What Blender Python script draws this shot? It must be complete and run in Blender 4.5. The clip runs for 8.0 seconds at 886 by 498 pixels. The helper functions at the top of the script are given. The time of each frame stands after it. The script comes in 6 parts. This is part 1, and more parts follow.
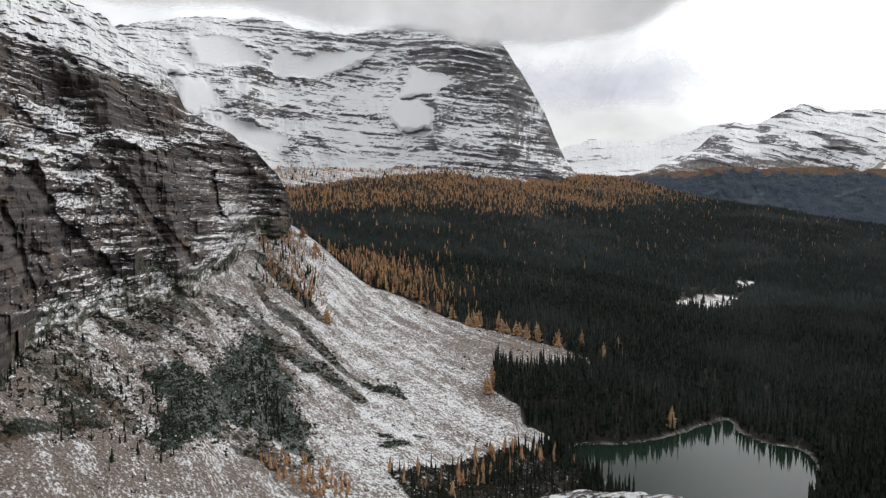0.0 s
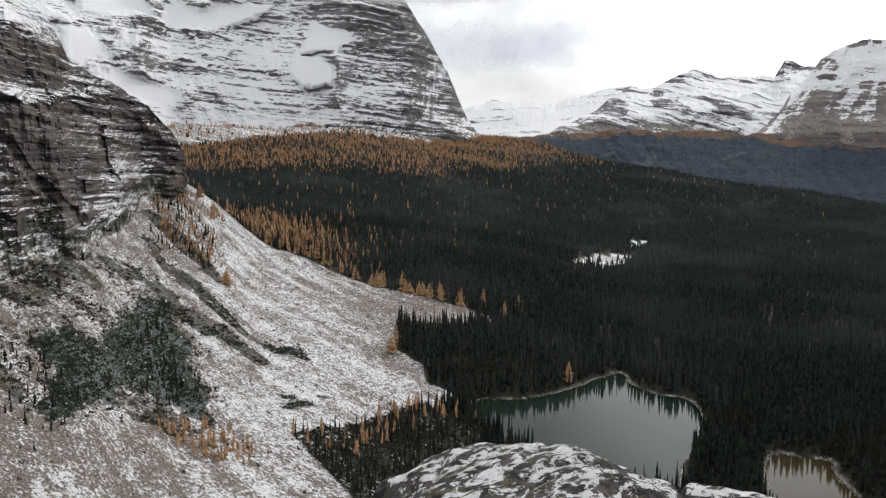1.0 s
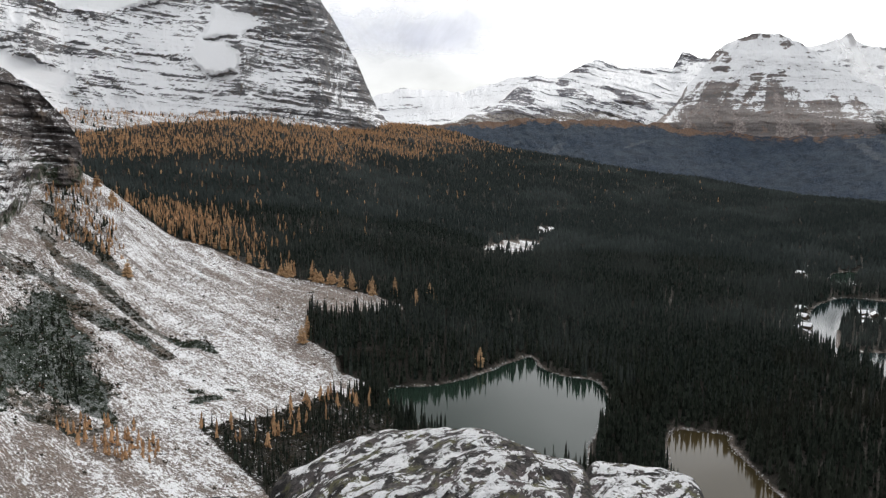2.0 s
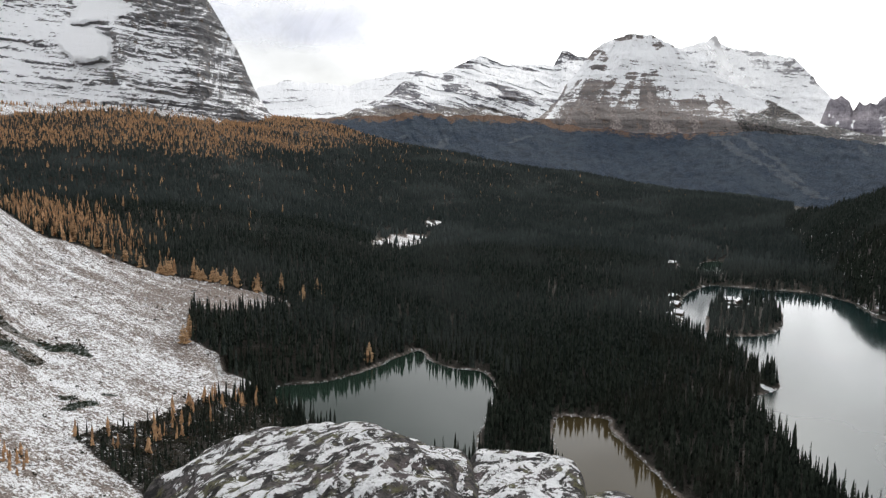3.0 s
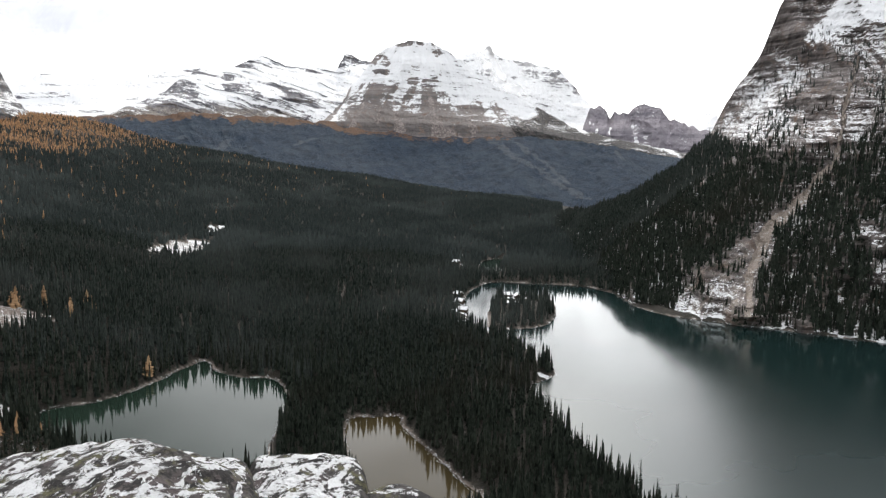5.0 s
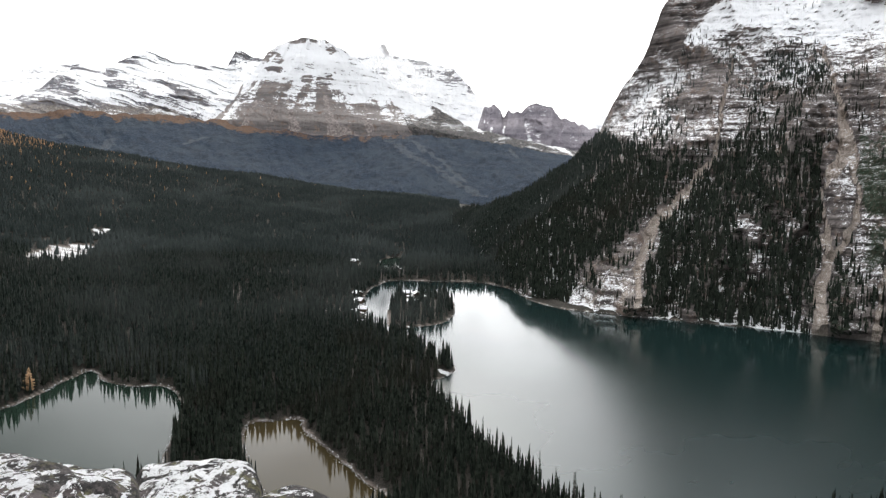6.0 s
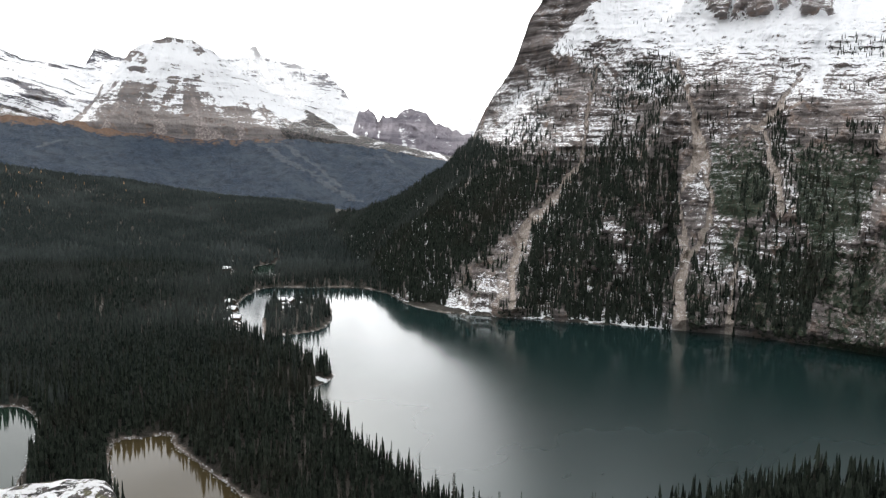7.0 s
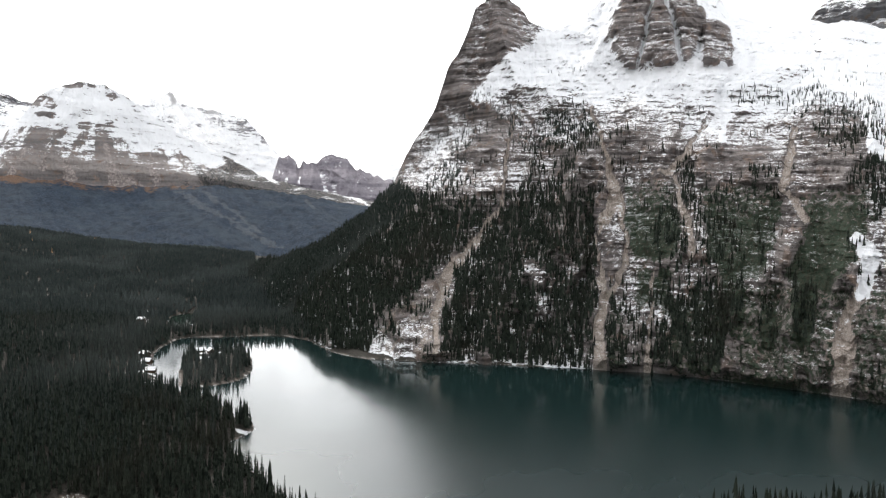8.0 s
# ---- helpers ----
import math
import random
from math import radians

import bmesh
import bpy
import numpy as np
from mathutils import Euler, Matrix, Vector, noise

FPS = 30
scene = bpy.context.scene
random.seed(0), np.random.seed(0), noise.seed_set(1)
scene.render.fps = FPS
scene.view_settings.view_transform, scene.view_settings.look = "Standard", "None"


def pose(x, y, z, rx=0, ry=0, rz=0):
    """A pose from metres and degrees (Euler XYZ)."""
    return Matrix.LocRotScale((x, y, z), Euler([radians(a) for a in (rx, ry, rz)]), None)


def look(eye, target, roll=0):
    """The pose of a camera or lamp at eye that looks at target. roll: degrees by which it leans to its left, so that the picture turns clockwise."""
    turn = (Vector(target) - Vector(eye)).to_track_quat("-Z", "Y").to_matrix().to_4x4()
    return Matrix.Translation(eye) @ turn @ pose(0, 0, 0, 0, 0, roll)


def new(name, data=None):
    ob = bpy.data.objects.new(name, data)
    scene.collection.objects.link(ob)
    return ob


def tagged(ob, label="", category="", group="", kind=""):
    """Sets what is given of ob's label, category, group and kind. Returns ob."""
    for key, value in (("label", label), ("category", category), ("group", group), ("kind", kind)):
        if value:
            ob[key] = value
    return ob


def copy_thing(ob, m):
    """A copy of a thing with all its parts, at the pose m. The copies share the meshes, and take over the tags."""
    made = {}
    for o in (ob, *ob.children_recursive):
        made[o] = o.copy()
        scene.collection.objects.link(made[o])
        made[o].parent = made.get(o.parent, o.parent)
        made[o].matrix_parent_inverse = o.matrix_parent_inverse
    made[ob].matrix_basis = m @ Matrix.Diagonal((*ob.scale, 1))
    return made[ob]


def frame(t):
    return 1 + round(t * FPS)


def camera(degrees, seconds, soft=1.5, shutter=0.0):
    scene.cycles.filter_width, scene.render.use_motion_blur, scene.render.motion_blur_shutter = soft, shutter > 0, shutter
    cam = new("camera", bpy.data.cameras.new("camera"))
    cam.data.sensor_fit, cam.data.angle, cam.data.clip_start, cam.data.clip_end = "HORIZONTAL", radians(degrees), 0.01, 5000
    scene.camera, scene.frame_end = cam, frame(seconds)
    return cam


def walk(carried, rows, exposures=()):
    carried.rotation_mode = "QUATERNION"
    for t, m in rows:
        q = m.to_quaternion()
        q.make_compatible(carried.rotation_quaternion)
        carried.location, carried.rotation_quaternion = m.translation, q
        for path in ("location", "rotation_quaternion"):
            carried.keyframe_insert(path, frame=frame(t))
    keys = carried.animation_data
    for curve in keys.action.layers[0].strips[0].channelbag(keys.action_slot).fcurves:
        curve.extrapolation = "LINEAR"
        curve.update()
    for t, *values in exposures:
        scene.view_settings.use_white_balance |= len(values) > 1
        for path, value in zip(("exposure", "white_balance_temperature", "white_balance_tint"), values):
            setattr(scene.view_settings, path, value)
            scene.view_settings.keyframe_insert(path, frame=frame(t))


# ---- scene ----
# ---- camera ----
cam = camera(59.0, 8.0, soft=1.3)
EYE = 180.0  # the lookout's eye height above the lakes
ROWS = [(0.0, -0.10, -0.12, 0.07, 86.5, 0.4, 0.0), (0.5, -0.11, -0.13, 0.075, 84.96, 0.08, -4.09),
        (1.0, -0.10, -0.13, 0.07, 83.57, -0.1, -7.05), (2.5, -0.023, 0.005, 0.006, 82.45, -0.26, -17.54),
        (3.0, -0.009, 0.004, 0.001, 82.36, -0.52, -21.81), (3.5, 0, 0, 0, 82.4, -0.82, -25.79),
        (4.0, 0.012, -0.002, -0.006, 82.44, -0.96, -29.67), (4.5, 0.024, -0.009, -0.009, 82.65, -1.04, -33.55),
        (6.0, 0.051, -0.039, -0.02, 82.78, -0.88, -44.77), (6.5, 0.065, -0.05, -0.027, 82.84, -0.8, -49.05),
        (7.0, 0.075, -0.06, -0.03, 83.28, -1.11, -53.81), (7.5, 0.08, -0.065, -0.03, 84.79, -1.07, -57.23),
        (8.0, 0.08, -0.065, -0.03, 86.64, -0.67, -59.52)]
walk(cam, [(t, pose(x, y, EYE + z, rx, ry, rz)) for t, x, y, z, rx, ry, rz in ROWS],
     exposures=[(0.0, -0.15), (1.0, -0.05), (2.5, 0.1), (3.5, 0.14), (4.5, 0.3), (5.8, 0.55), (6.5, 0.5), (7.0, 0.56), (8.0, 0.53)])

# ---- world and sun: bright overcast, the sun behind thin cloud over the valley mouth ----
SUN_BEARING, SUN_HEIGHT = 42.0, 36.0
world = bpy.data.worlds.new("overcast_sky")
scene.world = world
world.use_nodes = True
wt = world.node_tree
wt.nodes.clear()


def wnode(kind, **values):
    n = wt.nodes.new(kind)
    for k, v in values.items():
        n.inputs[k].default_value = v
    return n


w_out = wnode("ShaderNodeOutputWorld")
w_bg = wnode("ShaderNodeBackground", Strength=0.1)
w_sky = wt.nodes.new("ShaderNodeTexSky")
w_sky.sky_type = "NISHITA"
w_sky.sun_disc = False
w_sky.sun_elevation, w_sky.sun_rotation = radians(SUN_HEIGHT), radians(SUN_BEARING)
w_co = wt.nodes.new("ShaderNodeTexCoord")
w_map = wt.nodes.new("ShaderNodeMapping")
w_map.inputs["Scale"].default_value = (1.0, 1.0, 2.6)
w_n = wnode("ShaderNodeTexNoise", Scale=2.3, Detail=6.0, Roughness=0.55, Distortion=0.4)
w_dot = wt.nodes.new("ShaderNodeVectorMath")
w_dot.operation = "DOT_PRODUCT"
GAP_BEARING, GAP_HEIGHT = 45.0, 19.0  # the brightest part of the cloud
w_dot.inputs[1].default_value = (math.sin(radians(GAP_BEARING)) * math.cos(radians(GAP_HEIGHT)),
                                 math.cos(radians(GAP_BEARING)) * math.cos(radians(GAP_HEIGHT)), math.sin(radians(GAP_HEIGHT)))
w_glow = wt.nodes.new("ShaderNodeMapRange")
w_glow.interpolation_type = "SMOOTHSTEP"
for k, v in (("From Min", 0.86), ("From Max", 1.0), ("To Min", 11.5), ("To Max", 35.0)):
    w_glow.inputs[k].default_value = v
w_var = wt.nodes.new("ShaderNodeMapRange")
for k, v in (("From Min", 0.3), ("From Max", 0.7), ("To Min", 0.6), ("To Max", 1.3)):
    w_var.inputs[k].default_value = v
w_mul = wt.nodes.new("ShaderNodeMath")
w_mul.operation = "MULTIPLY"
w_tint = wt.nodes.new("ShaderNodeVectorMath")
w_tint.operation = "SCALE"
w_tint.inputs[0].default_value = (0.985, 0.99, 1.0)
w_mix = wt.nodes.new("ShaderNodeMix")
w_mix.data_type = "RGBA"
w_mix.inputs["Factor"].default_value = 0.88
wl = wt.links.new
wl(w_co.outputs["Generated"], w_map.inputs["Vector"])
wl(w_map.outputs["Vector"], w_n.inputs["Vector"])
wl(w_co.outputs["Generated"], w_dot.inputs[0])
wl(w_dot.outputs["Value"], w_glow.inputs["Value"])
wl(w_n.outputs["Fac"], w_var.inputs["Value"])
wl(w_glow.outputs["Result"], w_mul.inputs[0])
wl(w_var.outputs["Result"], w_mul.inputs[1])
wl(w_mul.outputs["Value"], w_tint.inputs["Scale"])
wl(w_sky.outputs["Color"], w_mix.inputs[6])
wl(w_tint.outputs["Vector"], w_mix.inputs[7])
wl(w_mix.outputs[2], w_bg.inputs["Color"])
wl(w_bg.outputs["Background"], w_out.inputs["Surface"])

sun = new("sun", bpy.data.lights.new("sun", "SUN"))
sun.data.energy, sun.data.angle, sun.data.color = 1.3, radians(14), (1.0, 0.95, 0.88)
sun.matrix_world = look((0, 0, 0), (-math.sin(radians(SUN_BEARING)) * math.cos(radians(SUN_HEIGHT)),
                                    -math.cos(radians(SUN_BEARING)) * math.cos(radians(SUN_HEIGHT)), -math.sin(radians(SUN_HEIGHT))))

# ---- numeric helpers ----


def lattice(ix, iy, iz, seed):
    h = (ix.astype(np.int64) * 374761393 + iy.astype(np.int64) * 668265263 + iz.astype(np.int64) * 2147483647 + seed * 974634777) & 0xFFFFFFFF
    h = ((h ^ (h >> 13)) * 1274126177) & 0xFFFFFFFF
    h = ((h ^ (h >> 16)) * 2246822519) & 0xFFFFFFFF
    return ((h ^ (h >> 15)) & 0xFFFFFF) / float(0xFFFFFF)


def vnoise(x, y, z, seed=0):
    """Smooth noise, 0 to 1."""
    x, y, z = np.broadcast_arrays(np.asarray(x, float), np.asarray(y, float), np.asarray(z, float))
    ix, iy, iz = np.floor(x), np.floor(y), np.floor(z)
    fx, fy, fz = x - ix, y - iy, z - iz
    fx, fy, fz = [f * f * (3 - 2 * f) for f in (fx, fy, fz)]
    total = 0
    for dx in (0, 1):
        for dy in (0, 1):
            for dz in (0, 1):
                w = (fx if dx else 1 - fx) * (fy if dy else 1 - fy) * (fz if dz else 1 - fz)
                total = total + w * lattice(ix + dx, iy + dy, iz + dz, seed)
    return total


def fbm(x, y, z, octaves=4, seed=0, ridged=False):
    """Fractal noise, about -1 to 1 (ridged: 0 to 1, sharp at the top)."""
    total, amp, norm = 0, 1.0, 0.0
    for k in range(octaves):
        n = vnoise(np.asarray(x) * 2 ** k, np.asarray(y) * 2 ** k, np.asarray(z) * 2 ** k, seed + 17 * k) * 2 - 1
        total = total + amp * ((1 - np.abs(n)) if ridged else n)
        norm += amp
        amp *= 0.5
    return total / norm


def smooth(e0, e1, v):
    t = np.clip((v - e0) / (e1 - e0), 0, 1)
    return t * t * (3 - 2 * t)


def polar(az, r):
    return r * np.sin(np.radians(az)), r * np.cos(np.radians(az))


def inside(px, py, poly):
    """Which points lie in the polygon."""
    hit = np.zeros(np.shape(px), bool)
    n = len(poly)
    for i in range(n):
        (x0, y0), (x1, y1) = poly[i], poly[(i + 1) % n]
        if y0 == y1:
            continue
        hit ^= ((y0 > py) != (y1 > py)) & (px < (x1 - x0) * (py - y0) / (y1 - y0) + x0)
    return hit


def edge_distance(px, py, poly):
    best = np.full(np.shape(px), 1e9)
    for i in range(len(poly)):
        a, b = np.array(poly[i]), np.array(poly[(i + 1) % len(poly)])
        d = b - a
        t = np.clip(((px - a[0]) * d[0] + (py - a[1]) * d[1]) / (d @ d + 1e-9), 0, 1)
        best = np.minimum(best, np.hypot(px - a[0] - t * d[0], py - a[1] - t * d[1]))
    return best


def rounded(points, seed, step=6.0, rough=2.5):
    """A shore: the polar corners joined by a smooth closed line, with small bays."""
    p = np.array([polar(a, r) for a, r in points])
    n, out = len(p), []
    for i in range(n):
        p0, p1, p2, p3 = p[i - 1], p[i], p[(i + 1) % n], p[(i + 2) % n]
        m = max(2, int(np.hypot(*(p2 - p1)) / step))
        for t in np.arange(m) / m:
            out.append(0.5 * (2 * p1 + (p2 - p0) * t + (2 * p0 - 5 * p1 + 4 * p2 - p3) * t * t + (3 * p1 - p0 - 3 * p2 + p3) * t ** 3))
    out = np.array(out)
    out[:, 0] += rough * fbm(out[:, 0] / 22, out[:, 1] / 22, 0, 3, seed)
    out[:, 1] += rough * fbm(out[:, 0] / 22, out[:, 1] / 22, 5, 3, seed + 3)
    return [tuple(q) for q in out]


def mesh_from(name, verts, faces, material, smooth_shade=True, attrs=None):
    """One mesh from arrays; all faces have the same number of corners."""
    verts, faces = np.ascontiguousarray(verts, np.float32), np.ascontiguousarray(faces, np.int32)
    me = bpy.data.meshes.new(name)
    k = faces.shape[1]
    me.vertices.add(len(verts))
    me.vertices.foreach_set("co", verts.ravel())
    me.loops.add(faces.size)
    me.loops.foreach_set("vertex_index", faces.ravel())
    me.polygons.add(len(faces))
    me.polygons.foreach_set("loop_start", np.arange(0, faces.size, k, dtype=np.int32))
    me.polygons.foreach_set("use_smooth", np.full(len(faces), smooth_shade))
    for key, values in (attrs or {}).items():
        layer = me.attributes.new(key, "FLOAT", "POINT")
        layer.data.foreach_set("value", np.ascontiguousarray(values, np.float32).ravel())
    me.update(calc_edges=True)
    me.validate()
    if material:
        me.materials.append(material)
    return me


def sheet(name, X, Y, Z, material, attrs=None, soft=True):
    """A grid of points as one surface, its faces turned up."""
    nv, nu = X.shape
    idx = np.arange(nv * nu).reshape(nv, nu)
    f = np.stack([idx[:-1, :-1], idx[1:, :-1], idx[1:, 1:], idx[:-1, 1:]], -1).reshape(-1, 4)
    a, b, c = [np.array([q.ravel()[i] for q in (X, Y, Z)]) for i in (f[len(f) // 2][0], f[len(f) // 2][1], f[len(f) // 2][3])]
    if np.cross(b - a, c - a)[2] < 0:
        f = f[:, ::-1]
    return new(name, mesh_from(name, np.stack([X, Y, Z], -1).reshape(-1, 3), f, material, soft, attrs))


# ---- materials ----
class Mat:
    """A small builder for node materials in world metres."""

    def __init__(self, name):
        self.m = bpy.data.materials.new(name)
        self.m.use_nodes = True
        self.t = self.m.node_tree
        self.b = self.t.nodes["Principled BSDF"]
        self.geo = self.t.nodes.new("ShaderNodeNewGeometry")
        self.pos = self.geo.outputs["Position"]

    def put(self, socket, v):
        if isinstance(v, bpy.types.NodeSocket):
            self.t.links.new(v, socket)
        else:
            socket.default_value = (*v, 1.0) if isinstance(v, tuple) and len(v) == 3 and len(socket.default_value) == 4 else v

    def noise(self, scale, detail=4.0, rough=0.55, stretch=None, distort=0.0):
        n = self.t.nodes.new("ShaderNodeTexNoise")
        vec = self.pos
        if stretch:
            k = self.t.nodes.new("ShaderNodeMapping")
            k.vector_type = "TEXTURE"
            k.inputs["Scale"].default_value = [1 / q for q in stretch[:3]]
            if len(stretch) > 3:
                k.inputs["Rotation"].default_value = [radians(a) for a in stretch[3:]]
            self.t.links.new(vec, k.inputs["Vector"])
            vec = k.outputs["Vector"]
        self.t.links.new(vec, n.inputs["Vector"])
        for key, v in (("Scale", scale), ("Detail", detail), ("Roughness", rough), ("Distortion", distort)):
            n.inputs[key].default_value = v
        return n.outputs["Fac"]

    def cells(self, scale, feature="F1"):
        n = self.t.nodes.new("ShaderNodeTexVoronoi")
        n.feature = feature
        n.inputs["Scale"].default_value = scale
        self.t.links.new(self.pos, n.inputs["Vector"])
        return n.outputs["Distance"]

    def math(self, op, a, b=0.0, c=0.0):
        n = self.t.nodes.new("ShaderNodeMath")
        n.operation = op
        for s, v in zip(n.inputs, (a, b, c)):
            self.put(s, v)
        return n.outputs[0]

    def ramp(self, v, lo, hi, a=0.0, b=1.0, soft=True):
        n = self.t.nodes.new("ShaderNodeMapRange")
        n.interpolation_type = "SMOOTHSTEP" if soft else "LINEAR"
        for s, q in zip(n.inputs[:5], (v, lo, hi, a, b)):
            self.put(s, q)
        return n.outputs[0]

    def mix(self, f, a, b):
        n = self.t.nodes.new("ShaderNodeMix")
        n.data_type = "RGBA"
        self.put(n.inputs[0], f)
        self.put(n.inputs[6], a)
        self.put(n.inputs[7], b)
        return n.outputs[2]

    def attr(self, name):
        n = self.t.nodes.new("ShaderNodeAttribute")
        n.attribute_name = name
        return n.outputs["Fac"]

    def up(self):
        n = self.t.nodes.new("ShaderNodeSeparateXYZ")
        self.t.links.new(self.geo.outputs["Normal"], n.inputs[0])
        return n.outputs["Z"]

    def along(self, way):
        n = self.t.nodes.new("ShaderNodeVectorMath")
        n.operation = "DOT_PRODUCT"
        n.inputs[1].default_value = way
        self.t.links.new(self.pos, n.inputs[0])
        return n.outputs["Value"]

    def island(self):
        return self.geo.outputs["Random Per Island"]

    def one(self):
        return self.t.nodes.new("ShaderNodeObjectInfo").outputs["Random"]

    def bump(self, h, distance, strength=0.6):
        n = self.t.nodes.new("ShaderNodeBump")
        n.inputs["Distance"].default_value = distance
        n.inputs["Strength"].default_value = strength
        self.t.links.new(h, n.inputs["Height"])
        self.t.links.new(n.outputs["Normal"], self.b.inputs["Normal"])

    def done(self, color, rough=0.85, spec=0.3):
        self.put(self.b.inputs["Base Color"], color)
        self.put(self.b.inputs["Roughness"], rough)
        self.put(self.b.inputs["Specular IOR Level"], spec)
        return self.m


SNOW = (0.87, 0.88, 0.90)


def rock_material(name, dark, light, strata, cover, lean=(0, 0), fine=0.35, flat=0.28, soil=(0.16, 0.12, 0.09), green=(0.035, 0.05, 0.028), gain=1.0, hollow=0.5, ledge=0.35, fleck=2.4, stain=0.7, debris=((0.17, 0.145, 0.125), (0.36, 0.33, 0.30))):
    """Layered rock under fresh snow. strata: layers per metre of height; cover: how much snow lies.
    The marks snow, scree, plants say where gullies, debris and low growth are."""
    k = Mat(name)
    bed = k.noise(1.0, 5.0, 0.6, (strata * 0.035, strata * 0.035, strata, lean[0], lean[1], 0), 0.3)
    bed2 = k.noise(1.0, 3.0, 0.6, (strata * 0.2, strata * 0.2, strata * 4.5, lean[0], lean[1], 0), 0.2)
    grain = k.noise(fine * 1.6, 6.0, 0.65)
    broad = k.noise(0.009, 3.0)
    stone = k.mix(k.ramp(bed, 0.35, 0.65), dark, light)
    stone = k.mix(k.ramp(k.noise(0.05, 5.0, 0.6), 0.5, 0.75), stone, soil)
    stone = k.mix(k.ramp(k.noise(1.0, 4.0, 0.6, (0.2, 0.2, 0.03)), 0.52, 0.72, 0.0, stain), stone, tuple(c * 0.45 for c in dark))
    scree = k.mix(k.ramp(grain, 0.35, 0.65), *debris)
    s = k.math("ADD", k.attr("scree"), k.math("MULTIPLY", k.math("SUBTRACT", k.noise(fine * 0.16, 5.0, 0.7), 0.5), 1.1))
    s = k.ramp(k.math("ADD", s, k.math("MULTIPLY", k.math("SUBTRACT", grain, 0.5), 0.6)), 0.35, 0.65)
    base = k.mix(s, stone, scree)
    g = k.ramp(k.math("ADD", k.attr("plants"), k.math("MULTIPLY", k.math("SUBTRACT", k.noise(0.16, 6.0, 0.7), 0.5), 1.7)), 0.42, 0.58)
    g = k.math("MULTIPLY", g, k.ramp(k.attr("plants"), 0.03, 0.12))
    plants = k.mix(k.ramp(k.noise(0.35, 4.0), 0.4, 0.65), green, (0.05, 0.05, 0.034))
    base = k.mix(g, base, plants)
    speck = k.noise(1.0, 8.0, 0.74, (fine * flat, fine * flat, fine, lean[0], lean[1], 0), 0.4)
    lie = k.math("MULTIPLY", k.up(), 1.05 * gain)
    lie = k.math("ADD", lie, k.math("MULTIPLY", k.math("SUBTRACT", speck, 0.5), fleck))
    lie = k.math("ADD", lie, k.math("MULTIPLY", k.math("SUBTRACT", bed, 0.5), ledge))
    lie = k.math("ADD", lie, k.math("MULTIPLY", k.math("SUBTRACT", bed2, 0.5), ledge))
    lie = k.math("ADD", lie, k.math("MULTIPLY", k.math("SUBTRACT", grain, 0.5), 1.0))
    lie = k.math("ADD", lie, k.math("MULTIPLY", k.math("SUBTRACT", broad, 0.5), 0.6))
    lie = k.math("ADD", lie, k.attr("snow"))
    lie = k.math("SUBTRACT", lie, k.math("MULTIPLY", k.attr("rib"), hollow))
    white = k.ramp(lie, 0.98 - cover, 1.13 - cover)
    white = k.math("MULTIPLY", white, k.ramp(g, 0.0, 1.0, 1.0, 0.25))
    k.bump(k.math("ADD", k.math("MULTIPLY", bed2, 0.5), k.math("ADD", speck, grain)), 0.9 / fine, 0.8)
    return k.done(k.mix(white, base, SNOW), k.ramp(white, 0, 1, 0.9, 0.7), 0.25)


def needle_material(name, a, b, dead=(0.032, 0.030, 0.025), single=False, frost=0.0, rime_haze=0.0, russet=0.0):
    k = Mat(name)
    r = k.one() if single else k.island()
    col = k.mix(k.ramp(r, 0.0, 0.9, soft=False), a, b)
    col = k.mix(k.ramp(r, 0.975, 0.985), col, dead)
    col = k.mix(k.ramp(k.noise(0.9, 4.0, 0.7), 0.5, 0.75), col, tuple(c * 0.55 for c in a))
    if russet:  # patches of dying, brownish trees
        col = k.mix(k.ramp(k.noise(0.013, 4.0, 0.6), 0.5, 0.7, 0.0, russet), col, (0.024, 0.020, 0.014))
    if frost:
        lie = k.math("ADD", k.up(), k.noise(0.7, 4.0, 0.7))
        lie = k.math("ADD", lie, k.math("MULTIPLY", k.noise(0.006, 3.0), 0.9))
        col = k.mix(k.ramp(lie, 1.5, 2.0, 0.0, frost), col, SNOW)
    if rime_haze:
        col = k.mix(k.ramp(k.noise(0.0065, 4.0, 0.6), 0.44, 0.68, 0.0, rime_haze), col, (0.080, 0.092, 0.089))  # frosted stands, with haze painted into the needle colour
    return k.done(col, 0.8, 0.15)


def water_material(name, deep, shallow, rough, sheen=0.5, ruffle=0.0):
    """Still lake water: the bottom's colour under a clear skin. edge: 1 at the shore; ruffle: wind on its open side."""
    k = Mat(name)
    e = k.ramp(k.math("ADD", k.attr("edge"), k.math("MULTIPLY", k.math("SUBTRACT", k.noise(0.03, 4.0), 0.5), 0.5)), 0.45, 1.0)
    k.bump(k.noise(0.25, 3.0, 0.5, (1.0, 1.0, 1.0)), 0.05, 0.12)
    calm = k.ramp(k.noise(0.006, 3.0, 0.5, (1.0, 2.2, 1.0)), 0.35, 0.65, rough * 0.85, rough * 1.15)
    m = k.done(k.mix(e, deep, shallow), k.math("ADD", calm, k.ramp(k.along((0.906, 0.423, 0.0)), 840.0, 470.0, 0.0, ruffle)), sheen)
    k.b.inputs["IOR"].default_value = 1.333
    # sky blue is put into the reflections by this tint
    k.b.inputs["Specular Tint"].default_value = (0.88, 0.96, 1.0, 1.0)
    return m


